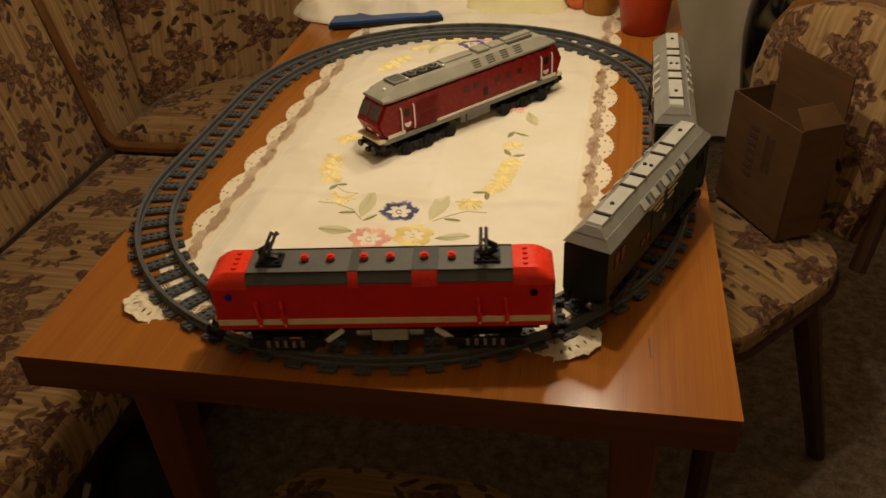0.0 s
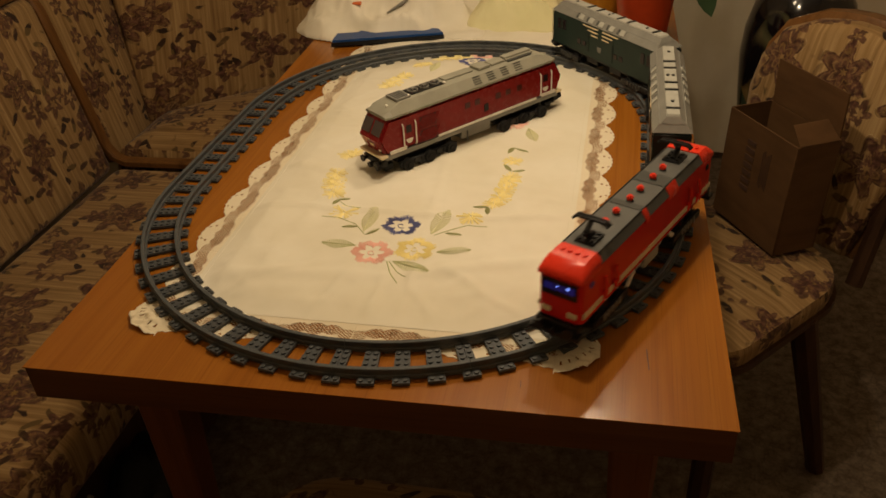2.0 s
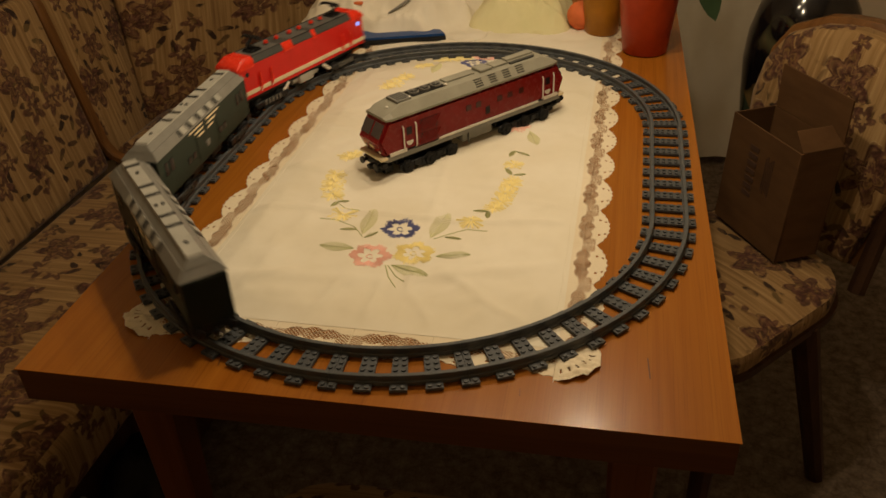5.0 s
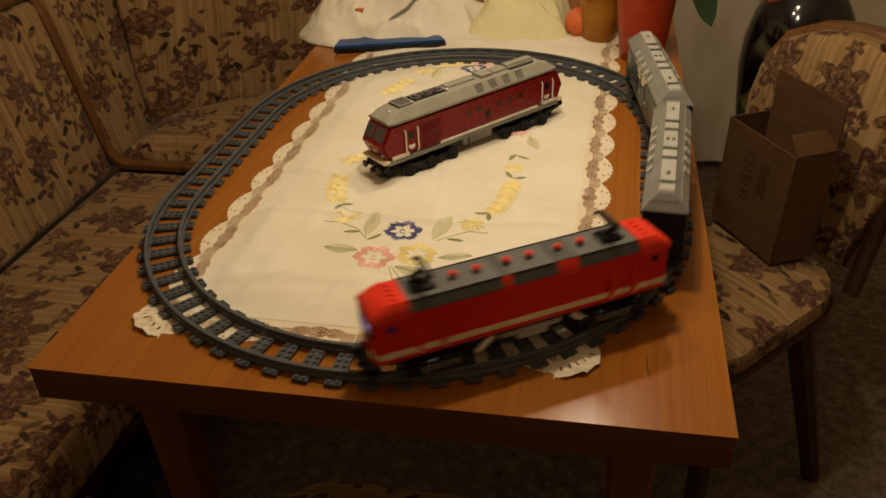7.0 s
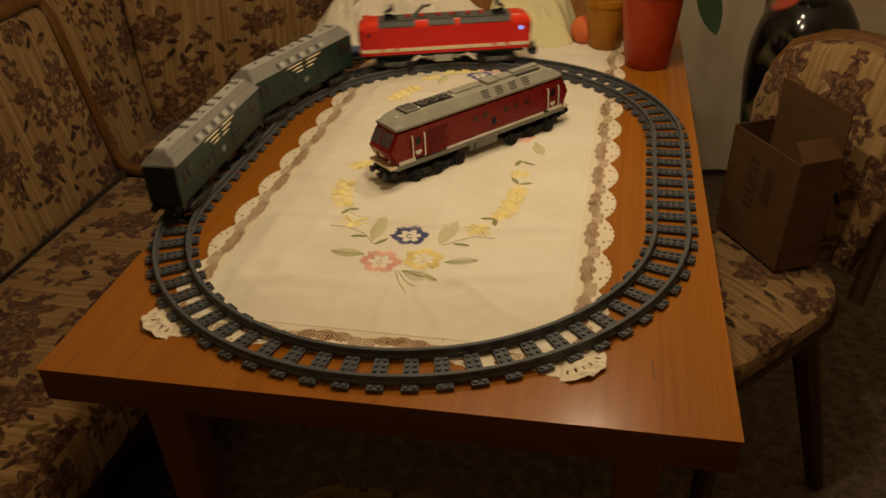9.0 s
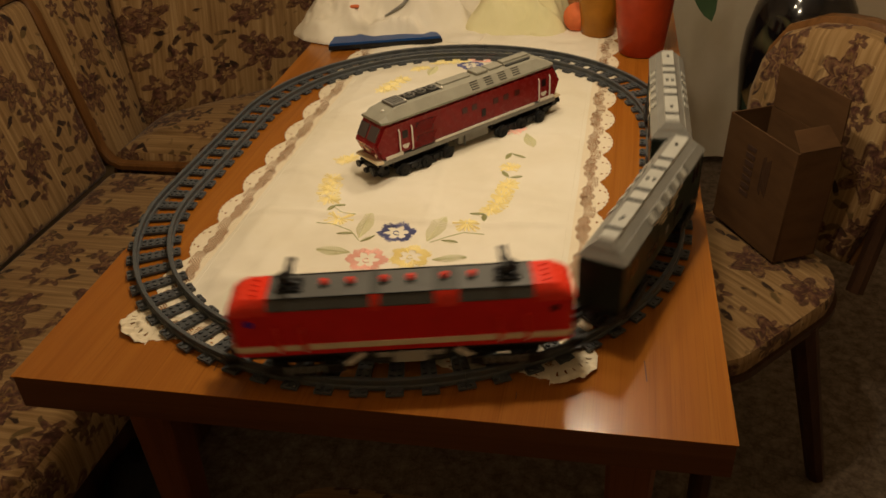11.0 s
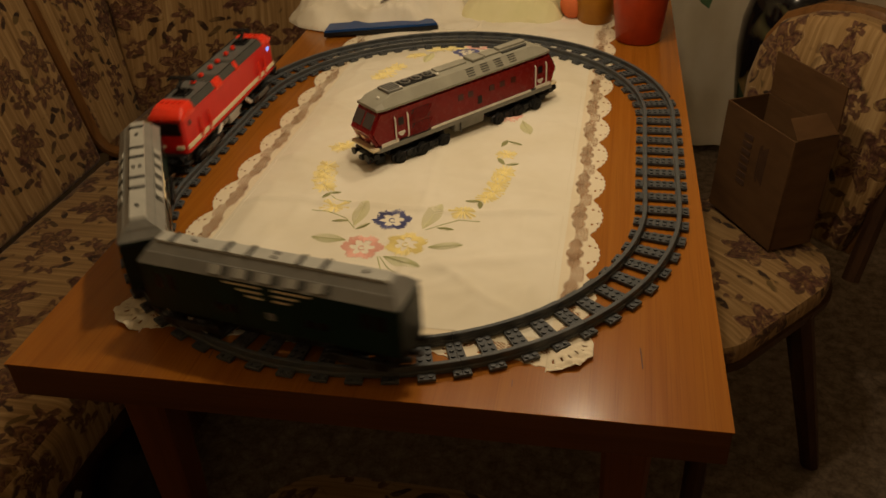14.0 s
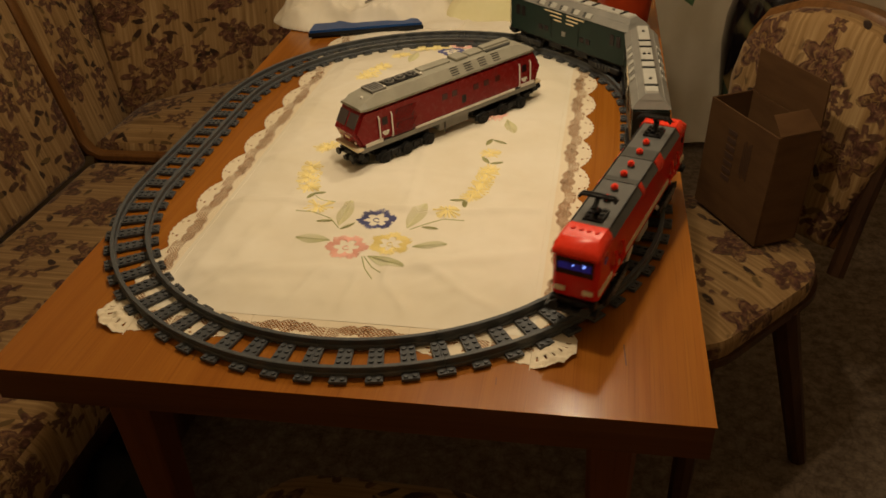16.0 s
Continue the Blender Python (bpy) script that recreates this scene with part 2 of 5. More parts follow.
M = {
    "table": wood("varnished_table_wood", (0.258, 0.082, 0.0075), (0.310, 0.106, 0.0105), (0.362, 0.134, 0.0145), 0.27, "y", 2.0, 0.22),
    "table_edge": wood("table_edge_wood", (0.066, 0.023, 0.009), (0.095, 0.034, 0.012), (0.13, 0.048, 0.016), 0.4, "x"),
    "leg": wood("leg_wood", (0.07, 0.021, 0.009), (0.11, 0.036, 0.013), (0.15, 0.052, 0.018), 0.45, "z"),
    "dark_wood": wood("dark_chair_wood", (0.030, 0.014, 0.008), (0.055, 0.026, 0.013), (0.085, 0.042, 0.02), 0.4, "z"),
    "trim_wood": wood("bench_frame_wood", (0.10, 0.042, 0.012), (0.155, 0.070, 0.021), (0.20, 0.095, 0.030), 0.35, "z"),
    "floral": fabric_floral(),
    "linen": cloth_mat("cream_linen", (0.82, 0.77, 0.65)),
    "lace": cloth_mat("cream_lace", (0.80, 0.71, 0.55)),
    "white_cloth": cloth_mat("white_cotton", (0.80, 0.75, 0.64)),
    "towel": cloth_mat("pale_green_towel", (0.70, 0.66, 0.38), 0.95, 500, (1.1, 1.08, 1.2)),
    "curtain": cloth_mat("grey_curtain", (0.60, 0.54, 0.43)),
    "wallpaper": cloth_mat("brown_wallpaper", (0.64, 0.55, 0.43), 0.9, 200),
    "ceiling": cloth_mat("ceiling_paint", (0.86, 0.82, 0.74), 0.9, 200),
    "carpet": carpet_mat(),
    "card": cardboard_mat(),
    "ink": plastic("dark_print", (0.072, 0.038, 0.024), 0.8),
    "vase": vase_mat(),
    "rail_grey": plastic("dark_bluish_grey_plastic", (0.085, 0.092, 0.098), 0.34),
    "tie_grey": plastic("dark_grey_plastic", (0.075, 0.080, 0.086), 0.40),
    "red": plastic("bright_red_plastic", (0.64, 0.020, 0.013), 0.22, 0.06),
    "roof_red": plastic("orange_red_plastic", (0.78, 0.040, 0.014), 0.25, 0.06),
    "dark_red": plastic("deep_red_plastic", (0.21, 0.010, 0.010), 0.25, 0.08),
    "roof_grey": plastic("roof_grey_plastic", (0.115, 0.115, 0.11), 0.35),
    "slope_grey": plastic("slope_grey_plastic", (0.065, 0.066, 0.062), 0.4),
    "light_grey": plastic("light_grey_plastic", (0.42, 0.415, 0.375), 0.32),
    "mid_grey": plastic("mid_grey_plastic", (0.22, 0.215, 0.195), 0.35),
    "stone_grey": plastic("stone_grey_plastic", (0.30, 0.29, 0.235), 0.33),
    "tan": plastic("tan_plastic", (0.78, 0.66, 0.44), 0.3),
    "white": plastic("white_plastic", (0.78, 0.74, 0.66), 0.3),
    "green": plastic("dark_green_plastic", (0.0075, 0.025, 0.0205), 0.32),
    "green_end": plastic("black_green_plastic", (0.010, 0.016, 0.012), 0.35),
    "black": plastic("black_plastic", (0.012, 0.012, 0.013), 0.35),
    "rubber": plastic("black_rubber", (0.015, 0.015, 0.015), 0.7),
    "window": plastic("smoked_window", (0.02, 0.012, 0.014), 0.08, 0.02),
    "pane_grey": plastic("grey_window_pane", (0.065, 0.05, 0.048), 0.08, 0.02, 40, 0.5),
    "pane_red": plastic("dark_red_window_pane", (0.055, 0.010, 0.010), 0.12, 0.05, 40, 0.4),
    "blue": plastic("blue_folder_plastic", (0.012, 0.06, 0.22), 0.3),
    "orange": plastic("orange_pot_plastic", (0.38, 0.044, 0.010), 0.32),
    "yellow": plastic("yellow_pot_plastic", (0.36, 0.15, 0.011), 0.35),
    "leafgreen": plastic("leaf_green", (0.035, 0.065, 0.03), 0.4),
    "yarn_blue": cloth_mat("blue_yarn", (0.15, 0.16, 0.34)),
    "yarn_pink": cloth_mat("pink_yarn", (0.95, 0.60, 0.52)),
    "yarn_yellow": cloth_mat("yellow_yarn", (0.97, 0.85, 0.41)),
    "yarn_green": cloth_mat("green_yarn", (0.56, 0.57, 0.32)),
    "yarn_pale": cloth_mat("pale_green_yarn", (0.72, 0.70, 0.44)),
    "led": glow_mat("blue_led", (0.05, 0.06, 0.85), 0.06),
    "led_dim": glow_mat("dim_blue_led", (0.05, 0.03, 0.5), 0.02),
    "led_core": glow_mat("white_led", (0.25, 0.38, 1.0), 1.5),
    "mark": plastic("orange_print", (0.65, 0.16, 0.05), 0.7),
}


# ---- building helpers ----
def box(bm, c, s, bev=0.0, turn=None, seg=1):
    m = Matrix.Translation(c) @ (turn.to_4x4() if turn else Matrix()) @ Matrix.Diagonal((*s, 1))
    vs = bmesh.ops.create_cube(bm, size=1.0, matrix=m)["verts"]
    if bev:
        es = list({e for v in vs for e in v.link_edges})
        bmesh.ops.bevel(bm, geom=es, offset=bev, segments=seg, affect="EDGES", profile=0.5)


def rod(bm, c, r, h, axis="z", n=14, r2=None, turn=None):
    q = {"z": Matrix(), "x": Matrix.Rotation(math.pi / 2, 4, "Y"), "y": Matrix.Rotation(-math.pi / 2, 4, "X")}[axis]
    if turn:
        q = turn.to_4x4() @ q
    bmesh.ops.create_cone(bm, cap_ends=True, segments=n, radius1=r, radius2=r if r2 is None else r2, depth=h, matrix=Matrix.Translation(c) @ q)


def ball(bm, c, s, n=14):
    bmesh.ops.create_uvsphere(bm, u_segments=n, v_segments=max(6, n // 2), radius=1.0, matrix=Matrix.Translation(c) @ Matrix.Diagonal((*s, 1)))


def prism(bm, pts, a, b, put):
    """A closed outline pts (u, v) drawn out from w = a to w = b; put(u, v, w) gives the place."""
    lo = [bm.verts.new(put(u, v, a)) for u, v in pts]
    hi = [bm.verts.new(put(u, v, b)) for u, v in pts]
    n = len(pts)
    bm.faces.new(lo[::-1]), bm.faces.new(hi)
    for i in range(n):
        bm.faces.new((lo[i], lo[(i + 1) % n], hi[(i + 1) % n], hi[i]))


def loft(bm, rings, closed=True):
    made = [[bm.verts.new(p) for p in ring] for ring in rings]
    n = len(made[0])
    for a, b in zip(made, made[1:]):
        for i in range(n if closed else n - 1):
            bm.faces.new((a[i], a[(i + 1) % n], b[(i + 1) % n], b[i]))
    if closed:
        bm.faces.new(made[0][::-1]), bm.faces.new(made[-1])


def tube(bm, pts, r, n=8, flat=1.0):
    pts = [Vector(p) for p in pts]
    rings = []
    for i, p in enumerate(pts):
        d = (pts[min(i + 1, len(pts) - 1)] - pts[max(i - 1, 0)]).normalized()
        up = Vector((0, 0, 1)) if abs(d.z) < 0.9 else Vector((1, 0, 0))
        s = d.cross(up).normalized()
        w = s.cross(d)
        rr = r[i] if isinstance(r, (list, tuple)) else r
        rings.append([p + s * rr * math.cos(k * math.tau / n) + w * rr * flat * math.sin(k * math.tau / n) for k in range(n)])
    loft(bm, rings)


def lathe(bm, profile, n=28, c=(0, 0, 0)):
    rings = [[Vector(c) + Vector((r * math.cos(k * math.tau / n), r * math.sin(k * math.tau / n), z)) for k in range(n)] for r, z in profile]
    loft(bm, rings)


def plane_uv(me):
    """Flat coordinates in metres on each face, by the way it faces."""
    layer = me.uv_layers.new(name="UVMap")
    for p in me.polygons:
        a = [abs(k) for k in p.normal]
        k = a.index(max(a))
        for li in p.loop_indices:
            co = me.vertices[me.loops[li].vertex_index].co
            layer.data[li].uv = {0: (co.y, co.z), 1: (co.x + 3.3, co.z), 2: (co.x + 1.7, co.y + 0.4)}[k] if k != 2 else (co.y + 1.7, co.x + 0.4)


def part(name, bm, mat, parent=None, label="", smooth=40, uv=False):
    bmesh.ops.recalc_face_normals(bm, faces=bm.faces)
    me = bpy.data.meshes.new(name)
    bm.to_mesh(me)
    bm.free()
    me.materials.append(M[mat])
    if uv:
        plane_uv(me)
    for p in me.polygons:
        p.use_smooth = True
    me.set_sharp_from_angle(angle=radians(smooth))
    ob = new(name, me)
    if parent:
        ob.parent = parent
    if label:
        ob["label"] = label
    return ob


def thing(name, label, category, at=(0, 0, 0), turn=0.0, group="", kind=""):
    ob = new(name)
    ob.empty_display_size = 0.02
    ob.matrix_basis = pose(*at, 0, 0, turn)
    return tagged(ob, label, category, group, kind)


def fresh():
    return bmesh.new()


# ---- the room ----
def structure(name, bm, mat, label, category, uv=False):
    ob = part(name, bm, mat, None, "", 40, uv)
    return tagged(ob, label, category, "", "structure")


X0, X1, Y0, Y1, ZC = -1.25, 1.75, -1.75, 1.60, 2.45


def build_room():
    bm = fresh()
    box(bm, ((X0 + X1) / 2, (Y0 + Y1) / 2, -0.05), (X1 - X0 + 0.3, Y1 - Y0 + 0.3, 0.1))
    structure("floor", bm, "carpet", "brown patterned carpet with a crackled design", "carpet")
    bm = fresh()
    box(bm, ((X0 + X1) / 2, (Y0 + Y1) / 2, ZC + 0.05), (X1 - X0 + 0.3, Y1 - Y0 + 0.3, 0.1))
    structure("ceiling", bm, "ceiling", "plain pale painted room ceiling", "ceiling")
    for nm, c, s in (("wall_west", (X0 - 0.06, (Y0 + Y1) / 2, ZC / 2), (0.12, Y1 - Y0 + 0.24, ZC)),
                     ("wall_east", (X1 + 0.06, (Y0 + Y1) / 2, ZC / 2), (0.12, Y1 - Y0 + 0.24, ZC)),
                     ("wall_north", ((X0 + X1) / 2, Y1 + 0.06, ZC / 2), (X1 - X0, 0.12, ZC)),
                     ("wall_south", ((X0 + X1) / 2, Y0 - 0.06, ZC / 2), (X1 - X0, 0.12, ZC))):
        bm = fresh()
        box(bm, c, s)
        structure(nm, bm, "wallpaper", "dim brown papered living room wall", "wall")
    bm = fresh()
    box(bm, ((X0 + X1) / 2, Y1 - 0.009, 0.03), (X1 - X0, 0.018, 0.06), 0.004)
    structure("baseboard", bm, "dark_wood", "dark wooden skirting board along the wall", "baseboard")


build_room()


def build_curtain():
    c = thing("curtain", "pale grey plain curtain hanging to the floor", "curtain")
    bm = fresh()
    n = 70
    front, back = [], []
    for i in range(n + 1):
        x = 0.30 + 0.335 * i / n
        d = 0.013 * math.sin(i * 0.13 + 0.5) + 0.004 * math.sin(i * 0.33 + 1)
        front.append((x, 1.50 + d))
        back.append((x, 1.506 + d))
    rows = []
    for z in (0.035, 0.5, 1.2, 2.2):
        k = 1 if z > 0.1 else 0.7
        rows.append([Vector((x, 1.50 + (y - 1.50) * k, z)) for x, y in front + back[::-1]])
    loft(bm, rows)
    part("panel", bm, "curtain", c)


build_curtain()


# ---- corner bench along the left wall ----
def slab(bm, corners, thick, bev=0.02, cut=8, puff=0.0):
    """An upholstered panel: four corners of its face, its thickness to the back, rounded edges."""
    a, b, c, d = (Vector(p) for p in corners)
    nrm = (b - a).cross(d - a).normalized()
    pts = []
    for base, k in ((0, 1), (thick, 0)):
        pts.append([p - nrm * base for p in (a, b, c, d)])
    f = [bm.verts.new(p) for p in pts[0]]
    k = [bm.verts.new(p) for p in pts[1]]
    fs = [bm.faces.new(f), bm.faces.new(k[::-1])]
    for i in range(4):
        fs.append(bm.faces.new((f[i], k[i], k[(i + 1) % 4], f[(i + 1) % 4])))
    es = list({e for v in f for e in v.link_edges})
    bmesh.ops.bevel(bm, geom=es, offset=bev, segments=4, affect="EDGES", profile=0.5)


def build_bench():
    top = TT - 0.29
    b = thing("bench", "long upholstered bench in tan fabric with brown printed flowers", "bench")
    bm = fresh()
    box(bm, (-0.674, -0.465, top - 0.06), (0.392, 1.872, 0.12), 0.035, None, 4)
    part("seat", bm, "floral", b, "", 40, True)
    bm = fresh()
    slab(bm, [(-0.872, -1.4, top - 0.02), (-0.872, 0.4755, top - 0.02), (-0.949, 0.4755, TT + 0.094), (-0.949, -1.4, TT + 0.094)], 0.09, 0.022)
    part("backrest", bm, "floral", b, "", 40, True)
    bm = fresh()
    box(bm, (-0.74, -0.465, (top - 0.12) / 2 + 0.002), (0.36, 1.84, top - 0.124), 0.004)
    part("base", bm, "dark_wood", b)
    bm = fresh()
    box(bm, (-0.985, -0.46, TT + 0.105), (0.065, 1.88, 0.024), 0.009, None, 3)
    part("top_rail", bm, "trim_wood", b, "rounded varnished wooden top rail")

    c = thing("corner_bench", "upholstered corner bench in flowered fabric with a curved wooden frame", "bench")
    st = TT - 0.275
    bm = fresh()
    corners = [(-0.885, 0.50), (-0.885, 0.68), (-0.30, 1.205), (-0.06, 0.95), (-0.42, 0.62), (-0.42, 0.50)]
    outline = [(p[0] + (q[0] - p[0]) * k / 8, p[1] + (q[1] - p[1]) * k / 8) for p, q in zip(corners, corners[1:] + corners[:1]) for k in range(8)]
    mx, my = -0.56, 0.76
    loft(bm, [[(mx + (u - mx) * k, my + (v - my) * k, st + h) for u, v in outline]
              for k, h in ((0.99, -0.12), (1.0, -0.045), (0.985, -0.020), (0.95, 0.002), (0.86, 0.018), (0.70, 0.030), (0.45, 0.036), (0.15, 0.038))])
    part("seat", bm, "floral", c, "", 40, True)
    bm = fresh()
    slab(bm, [(-0.885, 0.496, st - 0.03), (-0.885, 0.70, st - 0.03), (-0.985, 0.80, TT + 0.30), (-0.985, 0.496, TT + 0.30)], 0.07, 0.014)
    part("side_backrest", bm, "floral", c, "", 40, True)
    bm = fresh()
    dx, dy = 0.744, 0.668
    ax, ay = -0.883, 0.668
    bx_, by_ = ax + dx * 0.95, ay + dy * 0.95
    tx, ty = -dy * 0.10, dx * 0.10
    slab(bm, [(ax, ay, st - 0.03), (bx_, by_, st - 0.03), (bx_ + tx, by_ + ty, TT + 0.30), (ax + tx, ay + ty, TT + 0.30)], 0.07, 0.016)
    part("backrest", bm, "floral", c, "", 40, True)
    # wooden frame edge: down the back, round the corner, along the seat front
    pts = [(x, 0.487, z) for x, z in ((-1.03, 0.844), (-0.990, 0.838), (-0.968, 0.824), (-0.955, 0.795), (-0.945, 0.745), (-0.934, 0.685), (-0.920, 0.625), (-0.905, 0.545), (-0.893, 0.485),
                                      (-0.874, 0.457), (-0.848, 0.446), (-0.80, 0.446), (-0.6, 0.449), (-0.42, 0.449))]
    bm = fresh()
    rings = []
    for i, p in enumerate(pts):
        a_, b_ = Vector(pts[max(0, i - 1)]), Vector(pts[min(len(pts) - 1, i + 1)])
        d = (b_ - a_).normalized()
        n_ = Vector((-d.z, 0, d.x))
        p = Vector(p)
        w = 0.0095
        prof = [(-w, -0.011), (-w, 0.007), (-w + 0.004, 0.011), (w - 0.004, 0.011), (w, 0.007), (w, -0.011)]
        rings.append([p + n_ * u + Vector((0, -v, 0)) for u, v in prof])
    loft(bm, rings)
    part("wooden_frame", bm, "trim_wood", c, "curved varnished wooden frame edge")
    bm = fresh()
    box(bm, (-0.62, 0.60, (st - 0.12) / 2 + 0.002), (0.34, 0.18, st - 0.124), 0.004)
    part("base", bm, "dark_wood", c)


build_bench()


# ---- the table ----
CORNERS = [(-0.3226, -0.4994), (0.3748, -0.4853), (0.3485, 0.955), (-0.3665, 0.944)]


def build_table():
    t = thing("table", "varnished orange-brown wooden dining table with straight legs", "table")
    bm = fresh()
    prism(bm, CORNERS, TT - 0.0012, TT, lambda u, v, w: (u, v, w))
    part("tabletop", bm, "table", t, "glossy veneered orange-brown top")
    bm = fresh()
    g = 0.0015
    (ax, ay), (bx, by), (cx, cy), (dx, dy) = CORNERS
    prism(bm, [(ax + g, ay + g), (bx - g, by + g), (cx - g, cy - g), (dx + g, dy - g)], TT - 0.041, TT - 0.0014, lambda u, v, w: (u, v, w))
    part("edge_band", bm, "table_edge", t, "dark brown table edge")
    bm = fresh()
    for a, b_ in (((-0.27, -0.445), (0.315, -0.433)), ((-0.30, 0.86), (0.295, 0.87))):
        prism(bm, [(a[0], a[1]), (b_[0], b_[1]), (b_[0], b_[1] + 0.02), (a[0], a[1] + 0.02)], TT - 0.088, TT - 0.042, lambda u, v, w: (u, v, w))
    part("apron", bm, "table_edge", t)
    for x, y, l, w in ((0.297, -0.40, 0.030, 0.0012), (0.031, -0.468, 0.022, 0.0012), (-0.12, -0.455, 0.012, 0.0008), (0.18, -0.452, 0.010, 0.0007)):
        bm = fresh()
        box(bm, (x, y, TT + 0.0001), (w, l, 0.0003), 0.0, Matrix.Rotation(0.08, 3, "Z"))
        part("scratch", bm, "table_edge", t, "fine dark scratch in the varnish")
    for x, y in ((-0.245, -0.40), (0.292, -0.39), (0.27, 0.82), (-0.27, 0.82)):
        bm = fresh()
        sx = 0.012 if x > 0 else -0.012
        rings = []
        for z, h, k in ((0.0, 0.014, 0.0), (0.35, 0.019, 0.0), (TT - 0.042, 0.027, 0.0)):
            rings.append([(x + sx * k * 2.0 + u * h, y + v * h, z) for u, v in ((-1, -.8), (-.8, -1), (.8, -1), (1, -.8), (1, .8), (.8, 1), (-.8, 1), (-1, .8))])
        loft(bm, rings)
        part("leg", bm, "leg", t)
    return t


build_table()


# ---- chairs ----
def rounded(w0, w1, d, r=0.07, n=6, rb=None):
    """Outline of a seat: width w0 at the back, w1 at the front, depth d (v from 0 at the back to -d)."""
    pts = []
    rb = rb or r
    for (cx, cy, a0, q) in ((w1 / 2 - r, -d + r, -90, r), (w0 / 2 - rb, -rb, 0, rb), (-w0 / 2 + rb, -rb, 90, rb), (-w1 / 2 + r, -d + r, 180, r)):
        for i in range(n + 1):
            a = radians(a0 + 90 * i / n)
            pts.append((cx + q * math.cos(a), cy + q * math.sin(a)))
    return pts


def seat_pad(bm, outline, z, thick=0.05):
    """A domed cushion over an outline."""
    cx = sum(p[0] for p in outline) / len(outline)
    cy = sum(p[1] for p in outline) / len(outline)
    rings = []
    for k, h in ((0.985, -thick), (1.0, -thick * 0.55), (1.0, -thick * 0.35), (0.985, -thick * 0.15), (0.94, -0.004), (0.85, 0.002), (0.6, 0.008), (0.25, 0.011)):
        rings.append([(cx + (u - cx) * k, cy + (v - cy) * k, z + h) for u, v in outline])
    loft(bm, rings)


def build_chair():
    # local: facing -y, origin on the floor under the middle of the seat's back edge
    R_, S_ = 0.132, 0.670
    ox, oy = 0.7071 * (S_ + R_), 0.7071 * (S_ - R_)
    ch = thing("chair", "wooden dining chair with flowered upholstery beside the table", "chair", (ox, oy, 0), -45)
    z = TT - 0.295
    out = [(u, v - 0.012) for u, v in rounded(0.368, 0.395, 0.40, 0.085, 8, 0.125)]
    bm = fresh()
    seat_pad(bm, out, z, 0.042)
    part("seat", bm, "floral", ch, "flowered seat cushion", 50, True)
    bm = fresh()
    prism(bm, [(u * 1.015, v * 1.01 + 0.010) for u, v in out], z - 0.054, z - 0.040, lambda u, v, w: (u, v, w))
    part("seat_frame", bm, "dark_wood", ch)
    # backrest: a shield, wide above, leaning back
    lean = math.tan(radians(14))

    def at(u, h, dep):
        return (u, 0.03 + (h - z) * lean + dep, h)
    shape = [(-0.120, z - 0.02), (-0.140, z + 0.06), (-0.158, z + 0.13), (-0.168, z + 0.19), (-0.162, z + 0.25), (-0.135, z + 0.297), (-0.075, z + 0.325), (-0.03, z + 0.333), (0, z + 0.335)]
    shape = shape + [(-u, h) for u, h in shape[-2::-1]]
    shape = [(u, h + 0.018 * max(0.0, min(1.0, (h - z) / 0.19))) for u, h in shape]
    mid = z + 0.17

    def ring(k, dep, grow=0.0):
        return [at(u * k + (grow if u > 0 else -grow if u < 0 else 0), mid + (h - mid) * k + (grow if h > mid else -grow), dep) for u, h in shape]
    bm = fresh()
    loft(bm, [ring(0.985, 0.022), ring(1.0, 0.010), ring(1.0, -0.004), ring(0.975, -0.016), ring(0.9, -0.024), ring(0.5, -0.030)])
    part("backrest", bm, "floral", ch, "flowered upholstered backrest", 50, True)
    bm = fresh()
    loft(bm, [ring(1.0, 0.042, 0.005), ring(1.0, 0.036, 0.009), ring(1.0, 0.012, 0.009), ring(1.0, 0.008, 0.004)])
    part("back_frame", bm, "trim_wood", ch, "curved wooden rim of the backrest")
    for sx in (-1, 1):
        bm = fresh()
        tube(bm, [(sx * 0.155, 0.012, z - 0.06), (sx * 0.15, 0.05, z + 0.05), (sx * 0.155, 0.09, z + 0.2)], 0.016, 8)
        part("back_post", bm, "dark_wood", ch)
        bm = fresh()
        tube(bm, [(sx * 0.206, -0.050, 0.0), (sx * 0.182, -0.113, 0.25), (sx * 0.168, -0.150, z - 0.05)], [0.017, 0.021, 0.024], 8)
        part("leg", bm, "dark_wood", ch)
        bm = fresh()
        tube(bm, [(sx * 0.195, -0.395, 0.0), (sx * 0.170, -0.355, 0.25), (sx * 0.155, -0.33, z - 0.05)], [0.016, 0.02, 0.023], 8)
        part("leg", bm, "dark_wood", ch)


build_chair()


def build_stool():
    s = thing("stool", "low stool with a flowered seat pushed under the table", "stool", (0.02, -0.325, 0))
    z = TT - 0.30
    bm = fresh()
    seat_pad(bm, rounded(0.36, 0.38, 0.38, 0.1), z, 0.055)
    part("seat", bm, "floral", s, "flowered seat cushion", 50, True)
    for x, y in ((-0.14, -0.05), (0.14, -0.05), (-0.14, -0.33), (0.14, -0.33)):
        bm = fresh()
        tube(bm, [(x * 1.15, y, 0.0), (x, y, z - 0.045)], [0.015, 0.021], 8)
        part("leg", bm, "dark_wood", s)


build_stool()


